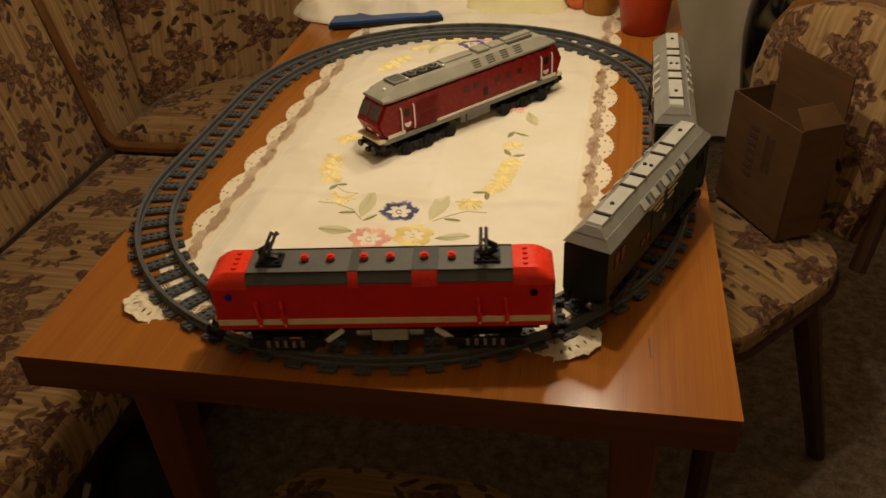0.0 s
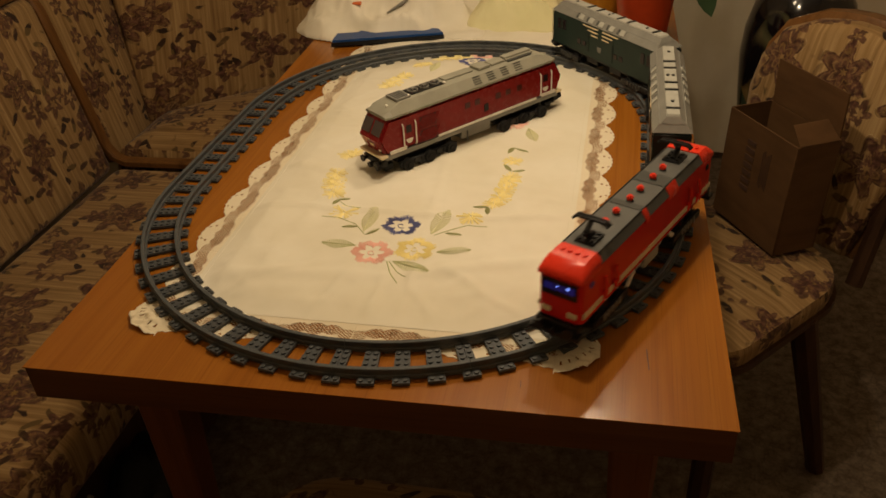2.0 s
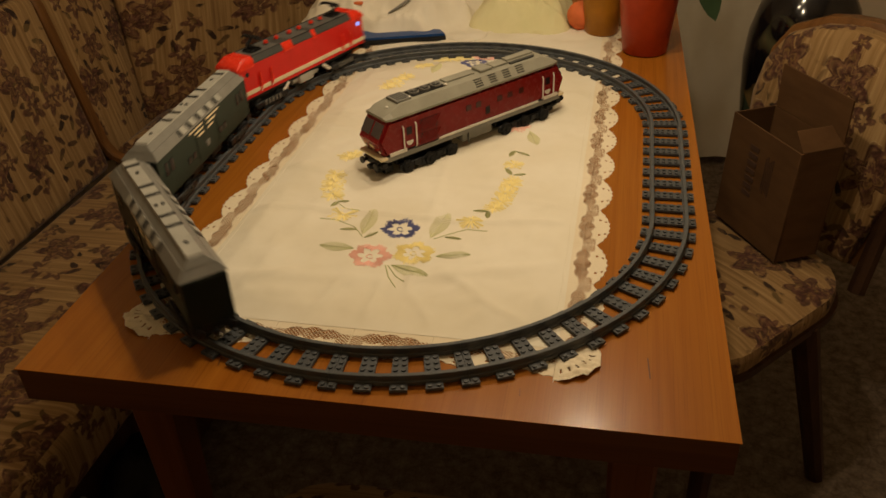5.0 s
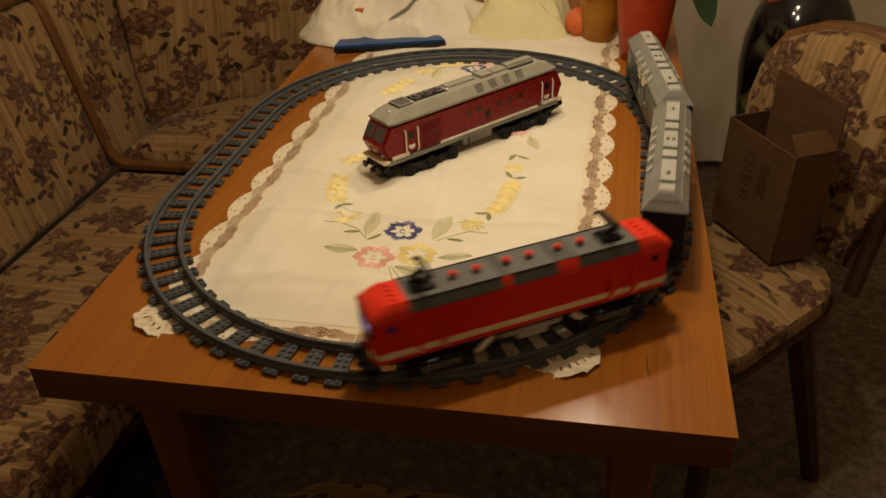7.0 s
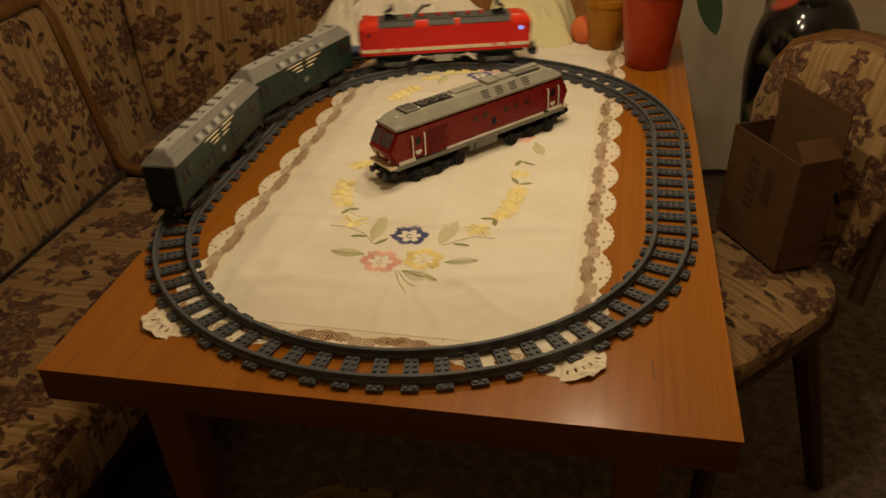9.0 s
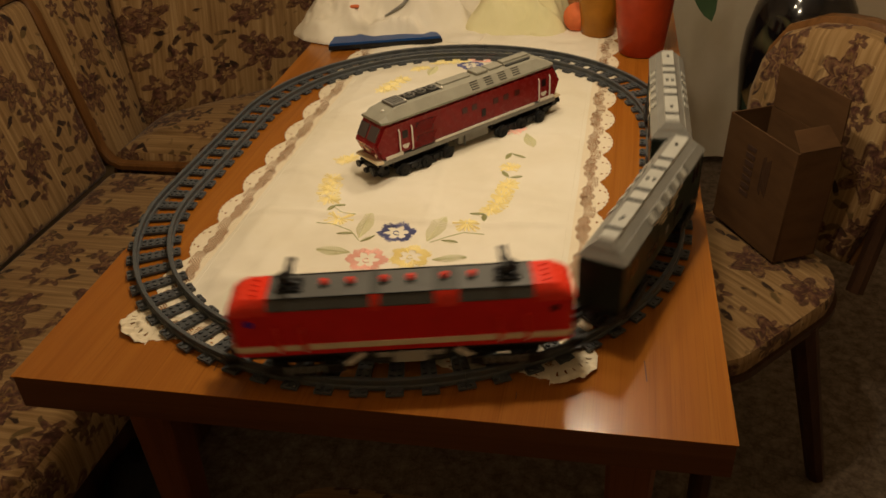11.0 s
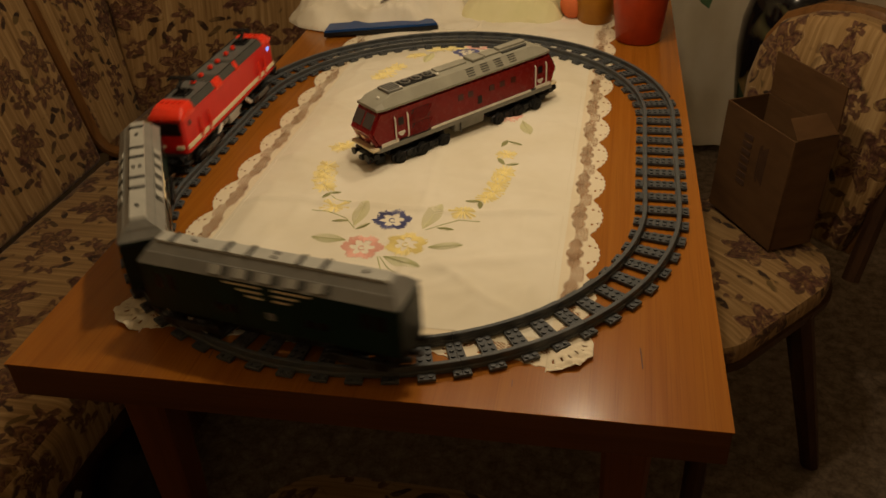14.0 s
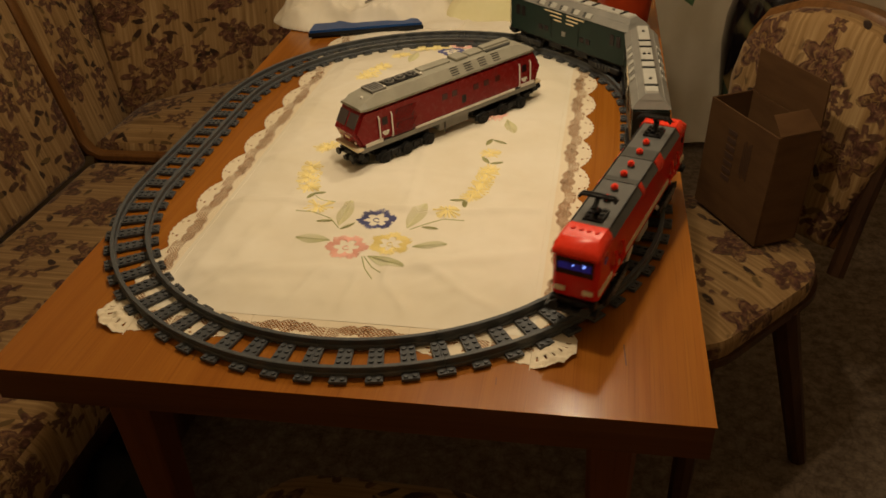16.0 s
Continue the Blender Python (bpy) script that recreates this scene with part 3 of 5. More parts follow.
def build_bag():
    b = thing("bag", "black soft bag standing under the bench edge", "bag", (-0.52, -0.17, 0), 15)
    bm = fresh()
    bmesh.ops.create_icosphere(bm, subdivisions=4, radius=1.0)
    for v in bm.verts:
        n = noise.noise(v.co * 2.1) * 0.14
        v.co = Vector((v.co.x * 0.09, v.co.y * 0.14, (v.co.z + 1) * 0.115)) * (1 + n)
        v.co.z = max(v.co.z, 0)
    part("body", bm, "rubber", b)
    bm = fresh()
    tube(bm, [(-0.058, -0.075, 0.225), (-0.068, -0.095, 0.20), (-0.066, -0.105, 0.165), (-0.045, -0.120, 0.14)], 0.009, 8, 0.5)
    part("strap", bm, "light_grey", b, "pale grey strap")


build_bag()


# ---- cardboard box on the chair ----
def build_box():
    z0 = TT - 0.283
    b = thing("cardboard_box", "open brown cardboard box standing on the chair seat", "box", (0.522, 0.228, z0), 114.6)
    # local: x along the long side away from the near corner, -y across
    b.matrix_basis = pose(0.531, 0.239, z0 + 0.002) @ pose(0, 0, 0, 0, 2.0) @ pose(0, 0, 0, 0, 0, 120)
    lx, ly, h, t = 0.178, 0.086, 0.207, 0.003
    for nm, c, s in (("front_panel", (lx / 2, -t / 2, h / 2), (lx, t, h)), ("back_panel", (lx / 2, -ly + t / 2, h / 2), (lx, t, h)),
                     ("side_panel", (t / 2, -ly / 2, h / 2), (t, ly - 2 * t - 0.0004, h)), ("side_panel", (lx - t / 2, -ly / 2, h / 2), (t, ly - 2 * t - 0.0004, h)),
                     ("bottom", (lx / 2, -ly / 2, t / 2 + 0.0005), (lx - 2 * t - 0.0004, ly - 2 * t - 0.0004, t))):
        bm = fresh()
        box(bm, c, s, 0.0008)
        part(nm, bm, "card", b)
    bm = fresh()
    prism(bm, [(0.004, 0), (lx - 0.004, 0), (lx - 0.002, 0.078), (0.006, 0.078)], 0, t, lambda u, v, w: (u, -ly + v * 0.02 + w, h + v * 0.98 + 0.001))
    part("flap", bm, "card", b, "upright open flap")
    bm = fresh()
    prism(bm, [(-0.004, 0), (-ly + 0.004, 0), (-ly + 0.010, 0.040), (-0.008, 0.040)], 0, t, lambda u, v, w: (v * 0.72 + w * 0.6, u, h + 0.001 + v * 0.62))
    part("flap", bm, "card", b, "small flap leaning inward")
    for i, (u0, u1, v0, v1) in enumerate(((0.095, 0.118, 0.075, 0.175),)):
        for k in range(7):
            bm = fresh()
            zz = v0 + (v1 - v0) * (k + 0.5) / 7
            box(bm, ((u0 + u1) / 2, 0.0006, zz), (u1 - u0, 0.0008, (v1 - v0) / 7 * 0.6))
            part("print_bar", bm, "ink", b)
    bm = fresh()
    for k in range(5):
        box(bm, (0.055 + 0.0045 * k, 0.0006, 0.135), (0.0016, 0.0008, 0.07 - 0.008 * (k % 3)))
    part("small_print", bm, "ink", b)


build_box()


# ---- vase, pots and cloths at the far end ----
def build_vase():
    v = thing("floor_vase", "tall glossy black floor vase painted with flowers", "vase", (0.622, 0.80, 0))
    bm = fresh()
    lathe(bm, [(0.074, 0.03), (0.075, 0.15), (0.086, 0.30), (0.098, 0.43), (0.110, 0.54), (0.116, 0.62), (0.112, 0.68), (0.098, 0.735), (0.078, 0.77), (0.060, 0.79)], 36)
    part("body", bm, "vase", v, "", 60)
    bm = fresh()
    lathe(bm, [(0.058, 0.0), (0.070, 0.004), (0.073, 0.0295)], 36)
    part("foot", bm, "black", v, "", 60)
    bm = fresh()
    lathe(bm, [(0.0590, 0.7905), (0.050, 0.815), (0.052, 0.86), (0.070, 0.90), (0.064, 0.902), (0.046, 0.86), (0.044, 0.80)], 36)
    part("neck", bm, "vase", v, "flared black neck", 60)


build_vase()


def build_pots():
    p = thing("flower_pot", "glossy orange-red plastic flower pot on the table", "flower pot", (0.288, 0.487, TT))
    bm = fresh()
    lathe(bm, [(0.036, 0.0), (0.040, 0.003), (0.047, 0.06), (0.056, 0.135), (0.060, 0.137), (0.061, 0.16), (0.057, 0.16), (0.050, 0.10), (0.03, 0.095)], 40)
    part("pot", bm, "orange", p, "", 50)
    bm = fresh()
    lathe(bm, [(0.002, 0.10), (0.0505, 0.112), (0.03, 0.128), (0.002, 0.131)], 24)
    part("soil", bm, "dark_wood", p, "dark potting soil")
    random.seed(5)
    stems = [(0.118, 0.01, -0.085), (-0.03, 0.09, 0.12), (0.06, 0.07, 0.13), (-0.06, 0.03, 0.15), (0.02, 0.10, 0.18)]
    for i, (dx, dy, dz) in enumerate(stems):
        bm = fresh()
        tip = Vector((dx, dy, 0.14 + dz))
        bend = Vector((dx * 0.55, dy * 0.5, 0.22 + max(dz, 0) * 0.6))
        tube(bm, [(0, 0, 0.12), bend * 0.6 + Vector((0, 0, 0.03)), bend, bend.lerp(tip, 0.35)], 0.0022, 6)
        part("stem", bm, "leafgreen", p)
        bm = fresh()
        a, d = bend.lerp(tip, 0.3), (tip - bend.lerp(tip, 0.3))
        side = d.cross(Vector((0.2, -1, 0.3))).normalized()
        nrm = side.cross(d).normalized()
        L_ = []
        for k in range(9):
            f = k / 8
            w = 0.022 * math.sin(math.pi * min(1, 0.06 + f * 0.94)) ** 0.7
            c = a + d * f
            L_.append([c - side * w + nrm * 0.003, c - nrm * 0.001, c + side * w + nrm * 0.003, c + nrm * 0.0005])
        loft(bm, L_)
        part("leaf", bm, "leafgreen", p, "", 60)
    y = thing("yellow_pot", "small yellow plastic pot with a dark rim", "flower pot", (0.205, 0.585, TT))
    bm = fresh()
    lathe(bm, [(0.028, 0), (0.032, 0.003), (0.036, 0.05), (0.040, 0.085), (0.042, 0.085), (0.042, 0.098), (0.038, 0.098), (0.034, 0.07), (0.02, 0.068)], 32)
    part("pot", bm, "yellow", y, "", 50)
    bm = fresh()
    lathe(bm, [(0.002, 0.069), (0.0335, 0.072), (0.02, 0.08), (0.002, 0.084)], 20)
    part("soil", bm, "dark_wood", y)
    o = thing("orange_ball", "small shiny orange fruit on the table", "fruit", (0.165, 0.60, TT))
    bm = fresh()
    ball(bm, (0, 0, 0.028), (0.028, 0.028, 0.028), 20)
    part("skin", bm, "mark", o)


build_pots()


def heap(name, label, category, mat, cx, cy, sx, sy, h, seed, ridge=1.0):
    """A crumpled cloth: a thick irregular sheet with folds, falling to the table all round. Returns it and its height."""
    def lift(x, y):
        wx = x + 0.018 * noise.noise(Vector((x * 11 + seed, y * 11, 7)))
        wy = y + 0.018 * noise.noise(Vector((x * 11, y * 11 + seed, 9)))
        e = max(abs(wx) / sx, abs(wy) / sy) ** 4 + (min(abs(wx) / sx, abs(wy) / sy)) ** 4
        e = e ** 0.25 * (1 + 0.24 * noise.noise(Vector((x * 12 + seed, y * 12, 1))))
        if e >= 1:
            return 0.0
        d = min(1.0, (1 - e) / 0.62)
        d = math.sin(d * math.pi / 2)
        body = 0.26 + 0.74 * (0.5 + 0.5 * math.tanh((wy + 0.25 * sy) / (0.35 * sy)))
        fold = 1 - abs(noise.noise(Vector((wx * 7 * ridge + wy * 11 + seed, wy * 9 - wx * 6, 3)))) * 2.2
        fine = 1 - abs(noise.noise(Vector((wx * 46 + seed, wy * 30, 5)))) * 2
        sharp = max(0.0, fold) ** 1.6
        return max(0.0015, d * (h * body * (0.62 + 0.38 * fold) + 0.030 * sharp + 0.005 * fine))
    ob = thing(name, label, category, (cx, cy, TT + 0.0028))
    bm = fresh()
    nx, ny = 110, 84
    verts = {}
    for i in range(nx + 1):
        for j in range(ny + 1):
            x, y = sx * 1.15 * (2 * i / nx - 1), sy * 1.15 * (2 * j / ny - 1)
            z = lift(x, y)
            if z > 0:
                verts[i, j] = bm.verts.new((x, y, z))
    for i in range(nx):
        for j in range(ny):
            q = [verts.get(k) for k in ((i, j), (i + 1, j), (i + 1, j + 1), (i, j + 1))]
            if all(q):
                bm.faces.new(q)
    loose = [v for v in bm.verts if not v.link_faces]
    bmesh.ops.delete(bm, geom=loose, context="VERTS")
    rim = [e for e in bm.edges if len(e.link_faces) == 1]
    out = bmesh.ops.extrude_edge_only(bm, edges=rim)["geom"]
    for v in out:
        if isinstance(v, bmesh.types.BMVert):
            v.co.z = -0.0008
    part("cloth", bm, mat, ob, "", 80)
    return ob, lift


bundle, lift = heap("cloth_bundle", "crumpled white cotton cloth heaped on the table", "cloth", "white_cloth", -0.222, 0.625, 0.188, 0.142, 0.085, 3.1)
heap("towel", "pale yellow-green towel heaped on the table", "towel", "towel", 0.045, 0.665, 0.098, 0.115, 0.095, 8.4, 0.9)
bm = fresh()
tube(bm, [(x, -0.075 + (x - 0.01) * 0.25, lift(x, -0.075 + (x - 0.01) * 0.25) + 0.003) for x in (0.01, 0.028, 0.046, 0.064, 0.082)], [0.002, 0.007, 0.009, 0.007, 0.002], 8, 0.3)
part("grey_ribbon", bm, "mid_grey", bundle, "flat grey ribbon end")
bm = fresh()
box(bm, (-0.052, -0.07, lift(-0.052, -0.07) + 0.001), (0.017, 0.010, 0.005), 0.001)
part("printed_mark", bm, "mark", bundle, "small orange printed mark")


def build_folder():
    f = thing("folder", "blue plastic folder with a black edge lying on the table", "folder", (-0.196, 0.487, TT + 0.004), 14.2)
    bm = fresh()
    pts = [(-0.108, -0.012), (0.108, -0.006), (0.10, 0.02), (0.06, 0.034), (0.02, 0.034), (-0.015, 0.046), (-0.045, 0.048), (-0.06, 0.03), (-0.10, 0.03)]
    prism(bm, pts, 0.0075, 0.012, lambda u, v, w: (u, v, w))
    part("cover", bm, "blue", f)
    bm = fresh()
    prism(bm, [(-0.110, -0.014), (0.110, -0.008), (0.104, 0.02), (-0.104, 0.03)], 0.0, 0.0074, lambda u, v, w: (u, v, w))
    part("edge", bm, "black", f, "black folder edge")


build_folder()


# ---- tablecloth with lace and embroidery ----
CX0, CX1, CY0, CY1 = -0.211, 0.2095, -0.385, 0.626


CREASES = [(-0.155, 0.05, 0.0022, 0.007), (-0.06, -0.10, 0.0014, 0.010), (0.10, 0.06, 0.0016, 0.009), (-0.29, 0.22, 0.0018, 0.012), (0.27, -0.08, 0.0016, 0.010)]

# pressed folds that run out from a point: place, direction, height
RAYS = [(0.00, -0.285, 0.10, -0.995, 0.0026), (0.03, -0.285, 0.45, -0.89, 0.0030), (-0.03, -0.285, -0.35, -0.94, 0.0024), (0.06, -0.27, 0.80, -0.60, 0.0028),
        (-0.07, -0.27, -0.78, -0.62, 0.0024), (-0.15, -0.02, -0.9, -0.43, 0.0026), (-0.13, 0.12, -0.95, 0.3, 0.0024), (0.13, -0.10, 0.99, -0.1, 0.0022)]


def cloth_z(x, y):
    """Height of the linen over the table: soft waves and pressed creases, flat under the track."""
    z = 0.0060 * noise.noise(Vector((x * 5.5, y * 4, 0.3))) + 0.0036 * noise.noise(Vector((x * 13 + y * 6, y * 10, 4))) + 0.0022 * (0.5 - abs(noise.noise(Vector((x * 16 + y * 9, y * 13 - x * 4, 2)))))
    for y0, k, amp, wid in CREASES:
        z += 1.8 * amp * math.exp(-((y - y0 - k * x + 0.006 * math.sin(x * 17 + y0 * 40)) / wid) ** 2)
    z += 0.0018 * math.exp(-((x - 0.02 + 0.05 * y) / 0.006) ** 2) + 0.0015 * math.exp(-((x + 0.15 - 0.12 * (y + 0.39)) / 0.009) ** 2)
    for cx, cy, dx, dy, amp in RAYS:
        along = (x - cx) * dx + (y - cy) * dy
        if along > 0:
            across = (x - cx) * dy - (y - cy) * dx + 0.003 * math.sin(along * 60 + cx * 90)
            z += amp * min(1.0, along / 0.03) * math.exp(-(across / 0.0055) ** 2)
    yy = max(0.0, abs(y) - 0.128)
    off = abs(math.hypot(x, yy) - 0.32)
    near = min(1.0, max(0.0, (off - 0.030) / 0.035))
    rim = min(x - CX0, CX1 - x, y - CY0)
    near *= min(1.0, max(0.0, rim / 0.030))
    z += 0.0028 * (0.4 - abs(noise.noise(Vector((x * 26 - y * 17, y * 21 + x * 9, 8)))))
    return 0.0008 + max(0.0, z + 0.0016) * near


def yarn(bm, a, b, w):
    """One flat stitch lying on the cloth from a to b."""
    d = Vector((b[0] - a[0], b[1] - a[1]))
    if d.length < 1e-5:
        return
    n = Vector((-d.y, d.x)).normalized() * w / 2
    q = []
    for p, k in ((a, -1), (b, -1), (b, 1), (a, 1)):
        x, y = p[0] + n.x * k, p[1] + n.y * k
        q.append((x, y))
    lo = [bm.verts.new((x, y, TT + cloth_z(x, y) + 0.0001)) for x, y in q]
    m = [bm.verts.new((p[0], p[1], TT + cloth_z(*p) + 0.0009)) for p in (a, b)]
    bm.faces.new((lo[0], lo[1], m[1], m[0]))
    bm.faces.new((m[0], m[1], lo[2], lo[3]))


def embroidered_flower(parent, x, y, r, mat, petals=6, turn=0.0, hollow=0.45):
    bm = fresh()
    random.seed(int(x * 1000) * 7 + int(y * 1000))
    for k in range(petals):
        a = turn + math.tau * k / petals
        for j in range(15):
            f = (j - 7) / 7
            aa = a + f * math.pi / petals * 0.96
            ro = r * (1.02 - 0.20 * f * f) * random.uniform(0.86, 1.05)
            ri = r * (hollow - 0.10 + 0.28 * (1 - f * f) * random.uniform(0.6, 1.1))
            yarn(bm, (x + ri * math.cos(aa), y + ri * math.sin(aa)), (x + ro * math.cos(aa + 0.04), y + ro * math.sin(aa + 0.04)), r * 0.050)
    for k in range(11):
        a, b = 0.5 * k, 0.5 * (k + 1)
        p, q = r * (0.07 + 0.015 * k), r * (0.085 + 0.015 * k)
        yarn(bm, (x + p * math.cos(a), y + p * math.sin(a)), (x + q * math.cos(b), y + q * math.sin(b)), r * 0.05)
    part("embroidered_flower", bm, mat, parent)


def embroidered_daisy(parent, x, y, r):
    bm = fresh()
    random.seed(int(x * 1000) * 5 + int(y * 1000) + 9)
    for k in range(16):
        a = math.tau * k / 16 + random.uniform(-0.1, 0.1)
        ro = r * random.uniform(0.9, 1.35)
        for o in (-0.05, 0.05):
            yarn(bm, (x + r * 0.12 * math.cos(a), y + r * 0.12 * math.sin(a)), (x + ro * math.cos(a + o), y + ro * math.sin(a + o)), r * 0.13)
    part("embroidered_daisy", bm, "yarn_yellow", parent)


def embroidered_leaf(parent, x, y, x2, y2, w, mat="yarn_green"):
    bm = fresh()
    d = Vector((x2 - x, y2 - y))
    n = Vector((-d.y, d.x)).normalized()
    for j in range(17):
        f = j / 16
        c = Vector((x, y)) + d * f
        ww = w * math.sin(math.pi * (0.04 + 0.93 * f)) ** 0.8
        for s in (-1, 1):
            e = c + n * ww * s + d * 0.09
            yarn(bm, c, e, d.length / 16 * 0.5)
    yarn(bm, (x, y), (x2, y2), w * 0.14)
    part("embroidered_leaf", bm, mat, parent)


def embroidered_stem(parent, pts, w=0.0016):
    bm = fresh()
    for a, b in zip(pts, pts[1:]):
        for k in range(3):
            f, g = k / 3, (k + 1) / 3
            yarn(bm, (a[0] + (b[0] - a[0]) * f, a[1] + (b[1] - a[1]) * f), (a[0] + (b[0] - a[0]) * g, a[1] + (b[1] - a[1]) * g), w)
    part("embroidered_stem", bm, "yarn_green", parent)


def lace_solid(u, v):
    """Is the lace closed here? u: along one scallop (-0.5 to 0.5), v: 0 at the hem to 1 at the scallop's tip."""
    edge = 0.66 + 0.34 * math.cos(math.pi * u) ** 0.75 - 0.032 * abs(math.sin(8 * math.pi * u))
    if v > edge:
        return False
    if v > edge - 0.06 or v < 0.05:
        return True
    i, j = math.floor((u + 0.5) * 96), math.floor(v * 48)
    half = 0.235 * max(0.0, 1 - (u / 0.37) ** 2) ** 0.4 * (0.58 + 0.42 * abs(math.cos(math.pi * u / 0.247)))
    if abs(v - 0.33) < half:                                    # open net rosette along the hem
        return (i + j) % 5 < 1 or (i - j) % 5 < 1
    r, a = math.hypot(u, (v - 0.66) * 0.53), math.atan2(u, v - 0.66)
    if 0.185 < r < 0.235 and abs(a) < 1.8:                       # small cuts round the scallop's disc
        return math.cos(9 * a) < 0.45
    w = 0.5 - abs(u)
    if w < 0.20 and 0.28 < v < 0.62:                            # slanting bars between two scallops
        k = (v - 0.28) / 0.085 + (w / 0.05)
        return k % 1.0 > 0.50 or w < 0.012 or w > 0.185 - 0.09 * abs(v - 0.45)
    return True


def lace_band(parent, n, put, period):
    """n scallops; put(s, w) places the point s metres along the hem and w metres outward."""
    bm = fresh()
    NU, NV, depth = 96, 48, 0.043
    for k in range(n):
        seen = {}

        def vert(i, j, s0=k * period):
            if (i, j) not in seen:
                x, y = put(s0 + period * i / NU, depth * j / NV)
                zz = 0.0004 + 0.0001 * noise.noise(Vector((x * 40, y * 40, 2)))
                tip = min(1.0, max(0.0, x - CX1, CX0 - x) / 0.02) * min(1.0, max(0.0, CY0 - y) / 0.02)
                zz += tip * (0.0045 + 0.004 * noise.noise(Vector((x * 130, y * 130, 4))))
                seen[i, j] = bm.verts.new((x, y, TT + zz))
            return seen[i, j]
        for i in range(NU):
            for j in range(NV):
                x, y = put(k * period + period * (i + 0.5) / NU, depth * (j + 0.5) / NV)
                side = x - CX1 if x > CX1 else CX0 - x if x < CX0 else 0.0
                if y < CY0 and side > 0.0:
                    # the corner is one round, closed tongue
                    a = math.atan2(CY0 - y, side)
                    r = math.hypot(side, CY0 - y)
                    closed = r < 0.049 - 0.0028 * abs(math.sin(7 * a)) and not (0.031 < r < 0.037 and math.cos(26 * a + 1) > 0.72) and not (0.018 < r < 0.0215 and math.cos(16 * a) > 0.75)
                else:
                    closed = lace_solid((i + 0.5) / NU - 0.5, (j + 0.5) / NV)
                if closed:
                    bm.faces.new((vert(i, j), vert(i + 1, j), vert(i + 1, j + 1), vert(i, j + 1)))
    ob = part("lace_trim", bm, "lace", parent, "scalloped cream lace edging")
    sol = ob.modifiers.new("thickness", "SOLIDIFY")
    sol.thickness = 0.0003
    return ob


